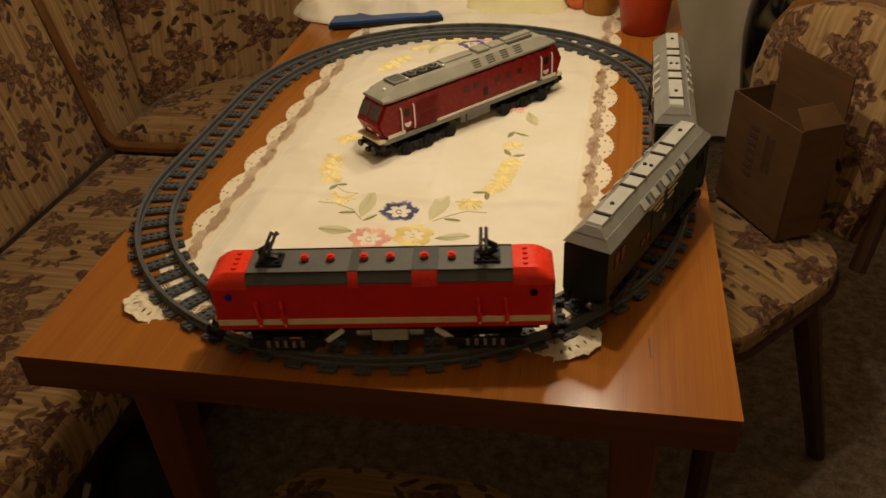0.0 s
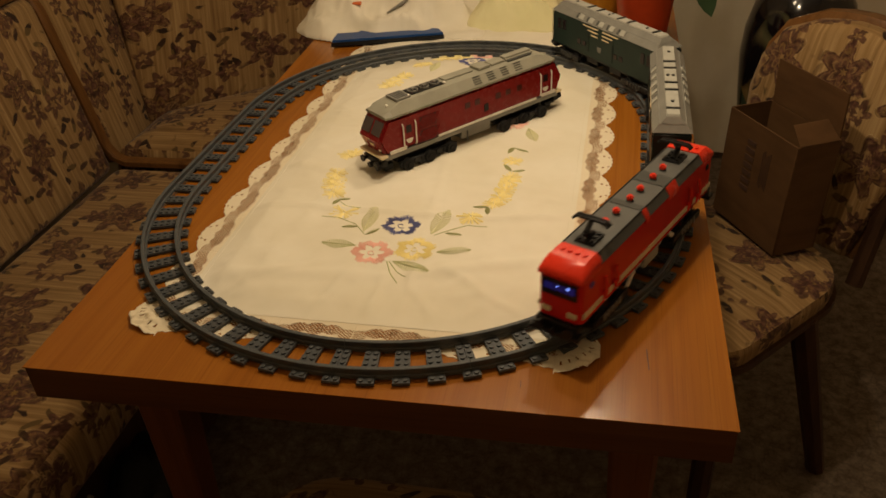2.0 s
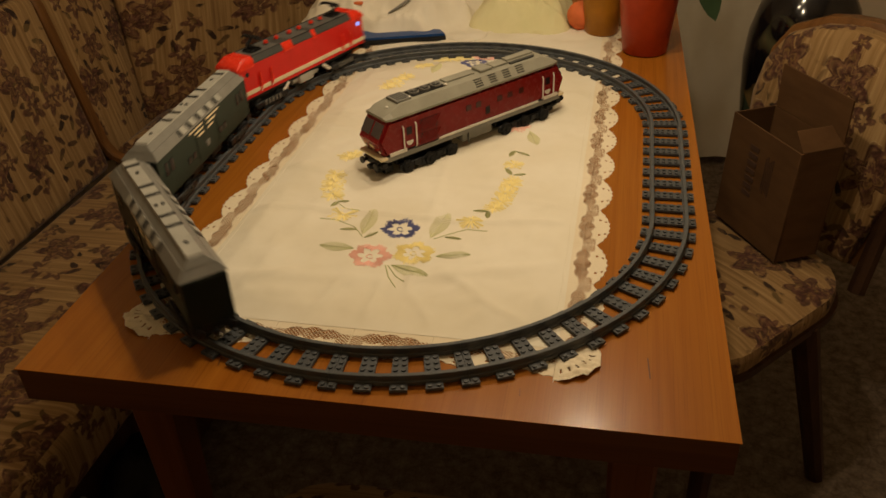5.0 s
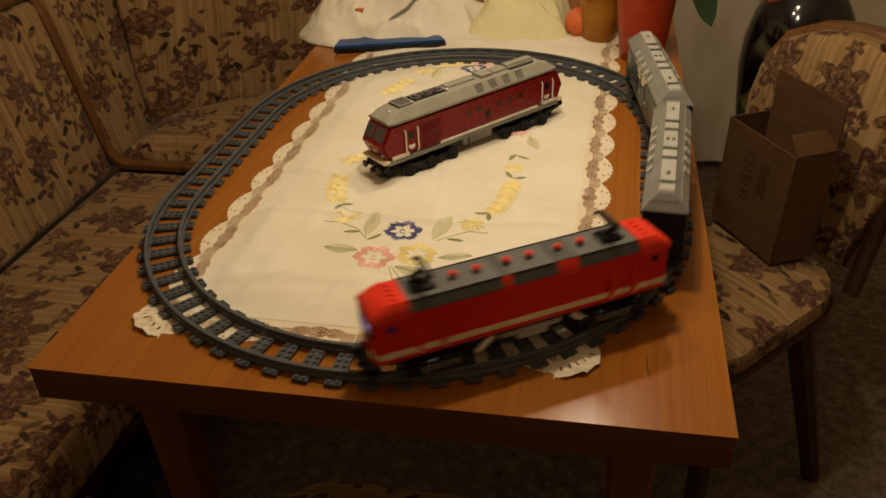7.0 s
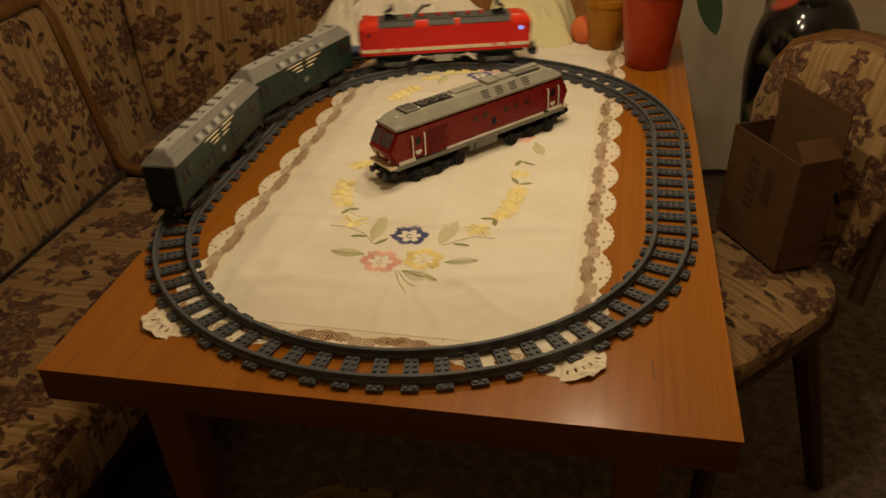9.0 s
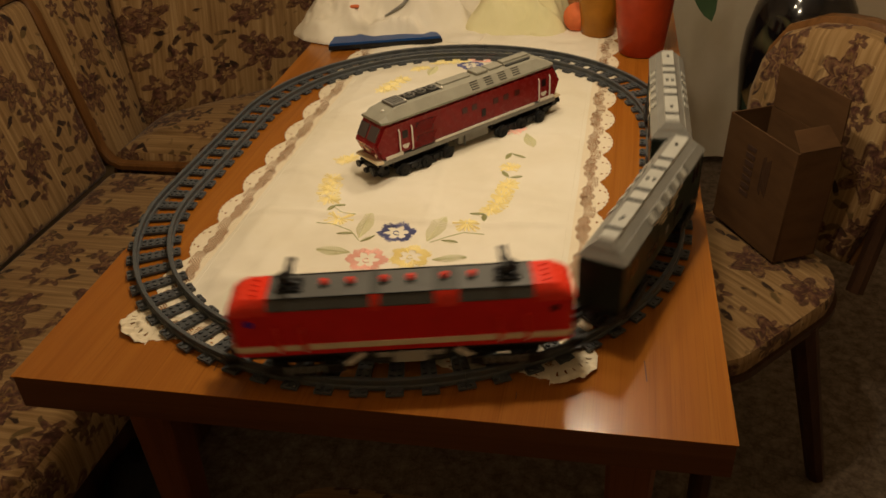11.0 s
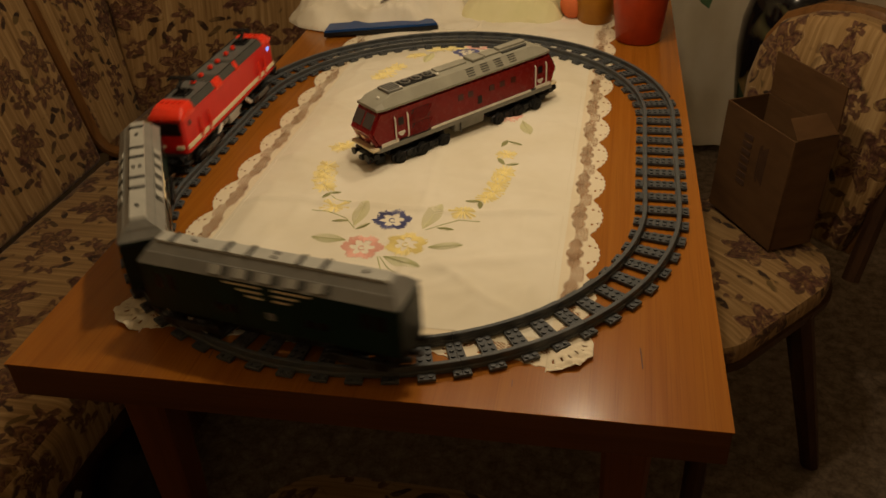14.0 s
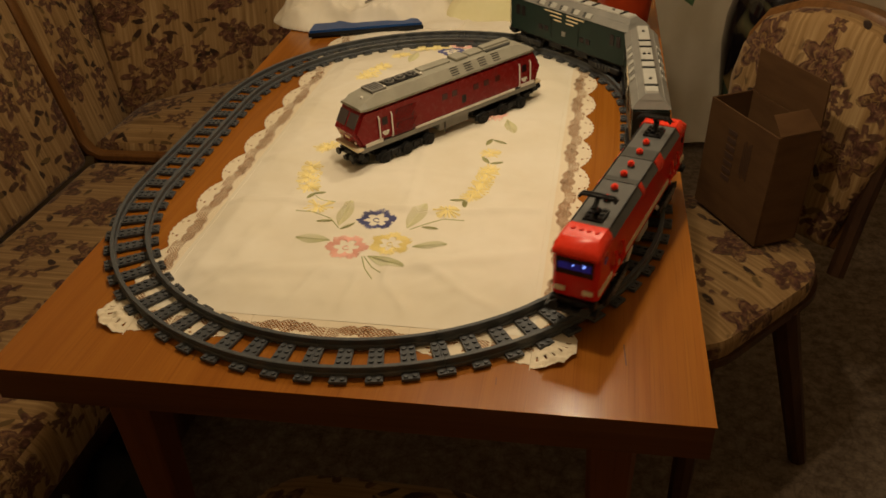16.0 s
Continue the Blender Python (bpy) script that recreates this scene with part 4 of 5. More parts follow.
def build_cloth():
    t = thing("tablecloth", "cream embroidered linen tablecloth with scalloped lace edging", "tablecloth")
    bm = fresh()
    nx, ny = 110, 240
    grid = []
    for j in range(ny + 1):
        row = []
        for i in range(nx + 1):
            x = CX0 + (CX1 - CX0) * i / nx
            y = CY0 + (CY1 - CY0) * j / ny
            x += 0.0016 * noise.noise(Vector((y * 9, 0, i / nx)))
            row.append(bm.verts.new((x, y, TT + cloth_z(x, y))))
        grid.append(row)
    for a, b in zip(grid, grid[1:]):
        for i in range(nx):
            bm.faces.new((a[i], a[i + 1], b[i + 1], b[i]))
    part("linen", bm, "linen", t, "cream linen centre")
    # hem: a raised double edge
    bm = fresh()
    for x in (CX0 + 0.006, CX1 - 0.006):
        pts = [(x, CY0 + (CY1 - CY0) * k / 60) for k in range(61)]
        tube(bm, [(px, py, TT + cloth_z(px, py) - 0.0001) for px, py in pts], 0.0008, 6, 0.5)
    part("hem", bm, "linen", t)
    per = 0.0815
    lace_band(t, 13, lambda s, w: (CX1 - 0.001 + w, CY1 - s), per)
    lace_band(t, 13, lambda s, w: (CX0 + 0.001 - w, CY1 - s), per)
    perx = (CX1 - CX0 + 0.084) / 6
    lace_band(t, 6, lambda s, w: (CX0 - 0.042 + s, CY0 + 0.001 - w), perx)
    # the wreath: blue, pink and yellow blossoms, leaves, stems, and a chain of daisies on each side
    embroidered_flower(t, -0.002, -0.187, 0.0245, "yarn_blue", 6, 0.3, 0.50)
    embroidered_flower(t, -0.023, -0.250, 0.0255, "yarn_pink", 6, 0.1, 0.46)
    embroidered_flower(t, 0.027, -0.237, 0.0255, "yarn_yellow", 6, 0.5, 0.44)
    for a in ((-0.046, -0.240, -0.086, -0.237, 0.009), (0.007, -0.265, 0.050, -0.282, 0.010), (0.054, -0.240, 0.090, -0.231, 0.008)):
        embroidered_leaf(t, *a)
    for a in ((-0.045, -0.207, -0.046, -0.152, 0.010), (0.039, -0.201, 0.049, -0.146, 0.011), (0.123, 0.106, 0.137, 0.069, 0.009)):
        embroidered_leaf(t, *a, "yarn_pale")
    for a in ((-0.076, -0.200, -0.057, -0.197), (-0.041, -0.215, -0.028, -0.201), (0.056, -0.197, 0.075, -0.199), (0.079, -0.130, 0.096, -0.129), (0.100, -0.147, 0.098, -0.130),
              (-0.106, -0.147, -0.101, -0.130), (-0.102, -0.131, -0.088, -0.127), (0.104, 0.018, 0.110, 0.036), (0.112, 0.035, 0.130, 0.030), (0.104, -0.018, 0.115, -0.036), (0.118, -0.038, 0.133, -0.032)):
        embroidered_leaf(t, *a, 0.0034)
    for pts in (((0.0, -0.266), (0.010, -0.290), (0.023, -0.308)), ((0.003, -0.266), (0.017, -0.286), (0.030, -0.296)), ((-0.043, -0.213), (-0.060, -0.191), (-0.087, -0.178), (-0.110, -0.176)),
                ((0.043, -0.203), (0.061, -0.189), (0.080, -0.176), (0.105, -0.177)), ((-0.101, -0.134), (-0.082, -0.149), (-0.064, -0.154))):
        embroidered_stem(t, pts)
    for x, y, r in ((-0.084, -0.164, 0.015), (-0.113, -0.117, 0.013), (-0.119, -0.099, 0.013), (-0.123, -0.082, 0.013), (-0.126, -0.062, 0.013), (-0.127, -0.002, 0.013), (-0.119, 0.006, 0.011),
                    (0.081, -0.158, 0.014), (0.104, -0.119, 0.012), (0.110, -0.104, 0.013), (0.114, -0.086, 0.013), (0.117, -0.069, 0.013), (0.119, -0.055, 0.012), (0.114, -0.007, 0.013),
                    (-0.136, 0.252, 0.013), (-0.128, 0.266, 0.014), (-0.122, 0.282, 0.014), (-0.116, 0.302, 0.013), (-0.100, 0.356, 0.013), (-0.092, 0.362, 0.012), (-0.060, 0.405, 0.022), (-0.040, 0.412, 0.020)):
        embroidered_daisy(t, x, y, r)
    for x, y in ((0.098, 0.122), (0.004, 0.426)):
        embroidered_flower(t, x, y, 0.024, "yarn_pink", 6, 0.1, 0.42)
    embroidered_flower(t, -0.010, 0.384, 0.0245, "yarn_blue", 6, 0.3, 0.50)
    embroidered_leaf(t, -0.075, 0.325, -0.070, 0.366, 0.009, "yarn_pale")
    return t


build_cloth()


# ---- model railway: the oval ----
RAD, STRAIGHT = 0.32, 0.256
QUARTER = math.pi * RAD / 2
LAP = 4 * QUARTER + 2 * STRAIGHT
RAIL_Z = 0.0125


def oval(s):
    """Place on the middle line and heading, s metres on from the near end, anticlockwise from above."""
    s %= LAP
    h = STRAIGHT / 2
    if s < QUARTER:
        a = s / RAD
        return RAD * math.sin(a), -h - RAD * math.cos(a)
    s -= QUARTER
    if s < STRAIGHT:
        return RAD, -h + s
    s -= STRAIGHT
    if s < 2 * QUARTER:
        a = s / RAD
        return RAD * math.cos(a), h + RAD * math.sin(a)
    s -= 2 * QUARTER
    if s < STRAIGHT:
        return -RAD, h - s
    a = (s - STRAIGHT) / RAD
    return -RAD * math.cos(a), -h - RAD * math.sin(a)


STUDS = [(u, v) for v in (-0.028, -0.012, -0.004, 0.004, 0.012, 0.028) for u in (-0.004, 0.004)]


def tie_mesh(bm, half, place):
    """A sleeper plate of 2 x 8 studs (half: 1 x 8) under both rails; place(u, v) maps along and across."""
    w = 0.0078 if not half else 0.0039
    m = place
    for v0, v1 in ((-0.0318, 0.0318),):
        box_m = [(-w, v0), (w, v0), (w, v1), (-w, v1)]
        rings = []
        for z, k in ((0.0002, 1.0), (0.0030, 1.0), (0.0033, 0.985)):
            rings.append([(*m(u * k, v * (1 - (1 - k) * 0.3)), z) for u, v in box_m])
        loft(bm, rings)
    for u, v in STUDS:
        if half:
            if u < 0:
                continue
            u = 0.0
        x, y = m(u, v)
        rod(bm, (x, y, 0.0040), 0.0024, 0.0018, "z", 8)


def rail_mesh(bm, off, place, n):
    prof = [(-0.0028, 0.0004), (-0.0028, 0.0042), (-0.0016, 0.0052), (-0.0016, 0.0088), (-0.0023, 0.0098), (-0.0023, 0.0120), (-0.0018, 0.0125),
            (0.0018, 0.0125), (0.0023, 0.0120), (0.0023, 0.0098), (0.0016, 0.0088), (0.0016, 0.0052), (0.0028, 0.0042), (0.0028, 0.0004)]
    rings = []
    for i in range(n + 1):
        f = 0.0015 + 0.997 * i / n
        rings.append([(*place(f, off + u), z) for u, z in prof])
    loft(bm, rings)


def build_track():
    # curved piece: 22.5 degrees, local origin at the circle's centre, starting at angle 0
    step = radians(22.5)
    c = thing("curved_track", "dark grey plastic curved toy railway track piece", "toy track", group="toy railway track")

    def arc(f, v):
        a = f * step
        return (RAD + v) * math.cos(a), (RAD + v) * math.sin(a)
    for off in (-0.02, 0.02):
        bm = fresh()
        rail_mesh(bm, off, arc, 8)
        part("rail", bm, "rail_grey", c)
    for k in range(5):
        half = k in (0, 4)
        bm = fresh()
        f = {0: 0.0041 / (RAD * step), 4: 1 - 0.0041 / (RAD * step)}.get(k, k / 4)
        tie_mesh(bm, half, lambda u, v, f=f: arc(f + u / (RAD * step), v))
        part("sleeper", bm, "tie_grey", c)
    first = True
    for end, base, start in ((1, STRAIGHT / 2, 0), (-1, -STRAIGHT / 2, 180)):
        for k in range(8):
            m = pose(0, base, TT + 0.0016, 0, 0, start + 22.5 * k)
            if first:
                c.matrix_basis = m
                first = False
            else:
                copy_thing(c, m)
    s = thing("straight_track", "dark grey plastic straight toy railway track piece", "toy track", group="toy railway track")

    def lin(f, v):
        return v, (f - 0.5) * 0.128
    for off in (-0.02, 0.02):
        bm = fresh()
        rail_mesh(bm, off, lin, 2)
        part("rail", bm, "rail_grey", s)
    for k in range(5):
        half = k in (0, 4)
        bm = fresh()
        f = {0: 0.0041 / 0.128, 4: 1 - 0.0041 / 0.128}.get(k, k / 4)
        tie_mesh(bm, half, lambda u, v, f=f: lin(f + u / 0.128, v))
        part("sleeper", bm, "tie_grey", s)
    s.matrix_basis = pose(RAD, -0.064, TT + 0.0016)
    for x, y in ((RAD, 0.064), (-RAD, -0.064), (-RAD, 0.064)):
        copy_thing(s, pose(x, y, TT + 0.0016))


build_track()
TR = TT + 0.0016      # underside of the track, lying on cloth and table


# ---- rolling stock: local x forward, y to the left, z up from the track's underside ----
def bogie(parent, x, wheelbase, mat="black", three=False, gauge=0.0195, wz=0.0125, detail="mid_grey"):
    bm = fresh()
    zc = wz + 0.0085
    box(bm, (x, 0, zc + 0.006), (wheelbase + 0.022, 0.030, 0.010), 0.0015)
    for s in (-1, 1):
        box(bm, (x, s * 0.0235, zc + 0.001), (wheelbase + 0.026, 0.004, 0.009), 0.001)
        box(bm, (x, s * 0.0245, zc - 0.004), (wheelbase * 0.5, 0.0035, 0.005), 0.001)
    b = part("bogie", bm, mat, parent)
    xs = (x - wheelbase / 2, x + wheelbase / 2) if not three else (x - wheelbase / 2, x, x + wheelbase / 2)
    for wx in xs:
        for s in (-1, 1):
            bm = fresh()
            rod(bm, (wx, s * gauge, zc), 0.0085, 0.0045, "y", 20)
            rod(bm, (wx, s * (gauge - 0.0028), zc), 0.0098, 0.0012, "y", 20)
            rod(bm, (wx, s * (gauge + 0.003), zc), 0.0035, 0.002, "y", 10)
            part("wheel", bm, "rubber", b)
    for s in (-1, 1):
        for k in range(5):
            bm = fresh()
            box(bm, (x + (k - 2) * wheelbase * 0.17, s * 0.0262, zc + 0.002), (0.0032, 0.0022, 0.008), 0.0006)
            part("axle_spring", bm, detail, b, "small spring block")
    return b


def buffers(parent, x, z, sgn, mat="black"):
    bm = fresh()
    box(bm, (x, 0, z), (0.010, 0.046, 0.0085), 0.001)
    for s in (-1, 1):
        rod(bm, (x + sgn * 0.007, s * 0.016, z), 0.0030, 0.007, "x", 10)
        rod(bm, (x + sgn * 0.0115, s * 0.016, z), 0.0050, 0.0025, "x", 14)
    rod(bm, (x + sgn * 0.008, 0, z - 0.004), 0.0036, 0.010, "x", 10)
    part("buffer_beam", bm, mat, parent)


def pantograph(parent, x, z, sgn):
    bm = fresh()
    box(bm, (x, 0, z + 0.0014), (0.024, 0.020, 0.0026), 0.0005)
    for u in (-0.008, 0.0, 0.008):
        for v in (-0.006, 0.006):
            rod(bm, (x + u, v, z + 0.0036), 0.0024, 0.002, "z", 8)
    p = part("pantograph_base", bm, "black", parent)
    bm = fresh()
    k = Vector((x - sgn * 0.008, 0, z + 0.012))
    tube(bm, [(x + sgn * 0.007, 0, z + 0.003), k.lerp(Vector((x, 0, z)), 0.4), k], 0.0032, 8)
    tube(bm, [k, (x - sgn * 0.001, 0, z + 0.016), (x + sgn * 0.002, 0, z + 0.020)], 0.0028, 8)
    part("pantograph_arm", bm, "black", p)
    bm = fresh()
    for o in (-0.0024, 0.0024):
        tube(bm, [(x + sgn * 0.003 + o, -0.019, z + 0.0175), (x + sgn * 0.003 + o, -0.0155, z + 0.0212), (x + sgn * 0.003 + o, 0, z + 0.0216),
                  (x + sgn * 0.003 + o, 0.0155, z + 0.0212), (x + sgn * 0.003 + o, 0.019, z + 0.0175)], 0.0017, 6)
    part("pantograph_bow", bm, "black", p)


def hull(bm, L, W, z0, z1, bev, nose=0.0):
    """A body box with upright rounded ends."""
    r = bev
    pts = []
    for cx, cy, a0 in ((L / 2 - r, -W / 2 + r, -90), (L / 2 - r, W / 2 - r, 0), (-L / 2 + r, W / 2 - r, 90), (-L / 2 + r, -W / 2 + r, 180)):
        for i in range(5):
            a = radians(a0 + 90 * i / 4)
            pts.append((cx + r * math.cos(a), cy + r * math.sin(a)))
    prism(bm, pts, z0, z1, lambda u, v, w: (u, v, w))


def red_locomotive():
    L, W, z0, z1 = 0.314, 0.048, 0.040, 0.090
    t = thing("red_locomotive", "bright red toy electric locomotive with grey roof and pantographs", "toy locomotive", group="toy trains")
    bm = fresh()
    hull(bm, L, W, z0, z1, 0.007)
    part("body", bm, "red", t, "bright red body")
    # roof: flat deck with sloping sides
    prof = [(-0.0240, z1 + 0.0003), (-0.0240, z1 + 0.002), (-0.0185, z1 + 0.0105), (0.0185, z1 + 0.0105), (0.0240, z1 + 0.002), (0.0240, z1 + 0.0003)]
    bm = fresh()
    prism(bm, prof, -0.1205, 0.1205, lambda u, v, w: (w, u, v))
    part("roof", bm, "roof_grey", t, "dark grey roof")
    for s in (-1, 1):
        for a, b in ((-0.1205, -0.0275), (-0.0180, 0.030), (0.0535, 0.1205)):
            bm = fresh()
            prism(bm, [(s * 0.0243, z1 + 0.0012), (s * 0.0188, z1 + 0.0097), (s * 0.0194, z1 + 0.0103), (s * 0.0249, z1 + 0.0018)], a, b, lambda u, v, w: (w, u, v))
            part("roof_slope", bm, "slope_grey", t)
        for a, b in ((-0.0272, -0.0183), (0.0303, 0.0532)):
            bm = fresh()
            prism(bm, [(s * 0.0240, z1 - 0.003), (s * 0.0243, z1 + 0.0012), (s * 0.0186, z1 + 0.0106), (s * 0.0196, z1 + 0.0112), (s * 0.0256, z1 + 0.0018), (s * 0.0256, z1 - 0.003)], a, b, lambda u, v, w: (w, u, v))
            part("red_slope", bm, "roof_red", t, "red roof slope piece")
    # black strips stand in for the shaded gap between roof deck and slopes
    for s in (-1, 1):
        bm = fresh()
        box(bm, (0, s * 0.0190, z1 + 0.0108), (0.2405, 0.0013, 0.0012), 0.0002)
        part("roof_gap_strip", bm, "black", t, "thin black line for the shaded gap along the roof edge")
    for x0, x1 in ((-0.0273, -0.0180), (0.030, 0.0535)):
        bm = fresh()
        box(bm, ((x0 + x1) / 2, 0, z1 + 0.0109), (x1 - x0, 0.036, 0.0009), 0.0002)
        part("roof_plate", bm, "slope_grey", t)
    for s in (-1, 1):
        # rounded red end cap over each cab
        bm = fresh()
        rings = []
        for x, h, w in ((0.1207, 0.0118, 0.0244), (0.1405, 0.0118, 0.0244), (0.1475, 0.0092, 0.0243), (0.1545, 0.0045, 0.0240), (0.1573, 0.0012, 0.0235), (0.1580, -0.004, 0.0222)):
            zt = z1 + h
            ring = [(-w, z1 - 0.004), (-w, z1 + 0.2 * h), (-w * 0.93, z1 + 0.62 * h), (-w * 0.75, zt), (w * 0.75, zt), (w * 0.93, z1 + 0.62 * h), (w, z1 + 0.2 * h), (w, z1 - 0.004)]
            rings.append([(s * x, u, max(v, z1 - 0.0045)) for u, v in ring])
        rings[-1] = [(s * 0.1582, u * 0.99, z1 - 0.0045 + 0.0005 * i) for i, (_, u, v) in enumerate(rings[-1])]
        loft(bm, rings)
        cap = part("cab_roof", bm, "roof_red", t, "rounded orange-red cab roof")
        for k in range(4):
            bm = fresh()
            rod(bm, (s * 0.132, -0.012 + 0.008 * k, z1 + 0.0126), 0.0024, 0.0017, "z", 10)
            part("stud", bm, "roof_red", cap)
        bm = fresh()
        box(bm, (s * 0.1575, 0, z1 - 0.0150), (0.0014, 0.038, 0.0185), 0.0004)
        part("cab_window", bm, "window", t, "dark cab window")
        for y in (-0.014, 0.014):
            bm = fresh()
            box(bm, (s * 0.1577, y, z0 + 0.0085), (0.0022, 0.0105, 0.0055), 0.0006)
            part("lamp_plate", bm, "tan", t, "cream lamp plate")
        buffers(t, s * 0.157, 0.0345, s)
        bm = fresh()
        box(bm, (s * 0.1615, 0, 0.0290), (0.013, 0.053, 0.0055), 0.001)
        part("front_beam", bm, "black", t, "black beam below the cab")
        for y in (-1, 1):
            bm = fresh()
            rod(bm, (s * 0.139, y * 0.0241, z1 - 0.012), 0.0038, 0.0012, "y", 12)
            part("side_window", bm, ("led_core" if y > 0 else "led_dim") if s < 0 else "window", t, "small round side window")
    for y, h, mat, sz in ((-0.0112, 0.0135, "led", (0.0008, 0.0106, 0.0085)), (0.0, 0.0140, "led", (0.0008, 0.0106, 0.0075)), (0.0112, 0.0140, "led", (0.0008, 0.0106, 0.0080)),
                          (-0.0095, 0.0115, "led_core", (0.0011, 0.0030, 0.0034)), (0.0015, 0.0125, "led_core", (0.0011, 0.0020, 0.0022))):
        bm = fresh()
        box(bm, (-0.1580, y, z1 - h), sz, 0.0003)
        part("cab_light", bm, mat, t, "glowing blue light behind the window")
    # cream stripe in lengths between the grab rails
    cuts = [-0.156, -0.1135, -0.0905, 0.0895, 0.1145, 0.156]
    for y in (-1, 1):
        for a, b in zip(cuts, cuts[1:]):
            bm = fresh()
            box(bm, ((a + b) / 2, y * 0.0244, z0 + 0.0088), (b - a - 0.004, 0.0016, 0.0062), 0.0003)
            part("stripe", bm, "tan", t, "cream stripe")
        for x in cuts[1:-1]:
            bm = fresh()
            box(bm, (x, y * 0.0252, z0 + 0.0085), (0.0042, 0.0034, 0.008), 0.0006)
            tube(bm, [(x + 0.001, y * 0.0266, z0 + 0.011), (x, y * 0.0282, z0 + 0.018), (x - 0.001, y * 0.0262, z0 + 0.034)], 0.0017, 6)
            box(bm, (x, y * 0.0266, z0 + 0.0145), (0.0052, 0.0046, 0.004), 0.0008)
            part("grab_rail", bm, "roof_red", t)
            bm = fresh()
            rod(bm, (x + 0.0005, y * 0.0272, z0 + 0.0065), 0.0011, 0.001, "y", 8)
            part("rivet", bm, "white", t)
    for x in (-0.069, -0.045, -0.014, 0.010, 0.041, 0.066):
        bm = fresh()
        rod(bm, (x, 0, z1 + 0.0118), 0.0039, 0.0018, "z", 14)
        b_ = part("insulator_base", bm, "slope_grey", t)
        bm = fresh()
        rod(bm, (x, 0, z1 + 0.0142), 0.0038, 0.0028, "z", 14)
        rod(bm, (x, 0, z1 + 0.0164), 0.0024, 0.0016, "z", 10)
        part("red_insulator", bm, "roof_red", b_)
    pantograph(t, -0.101, z1 + 0.0106, 1)
    pantograph(t, 0.098, z1 + 0.0106, -1)
    # underfloor
    bm = fresh()
    box(bm, (0, 0, z0 - 0.0035), (0.290, 0.040, 0.0068), 0.001)
    part("chassis", bm, "black", t)
    bm = fresh()
    box(bm, (0.005, 0, z0 - 0.0115), (0.034, 0.044, 0.013), 0.001)
    for s in (-1, 1):
        for k in (-1, 1):
            rod(bm, (0.005 + k * 0.025, s * 0.013, z0 - 0.010), 0.0062, 0.013, "x", 14)
    part("equipment_box", bm, "light_grey", t, "grey underfloor equipment")
    for s in (-1, 1):
        for k in (-1, 1):
            bm = fresh()
            box(bm, (0.005 + k * 0.052, s * 0.0215, z0 - 0.011), (0.022, 0.003, 0.0055), 0.001, Matrix.Rotation(k * radians(38), 3, "Y"))
            part("sand_pipe", bm, "white", t, "pale slanted pipe piece")
    for x in (-0.0942, 0.0942):
        bogie(t, x, 0.048)
    return t


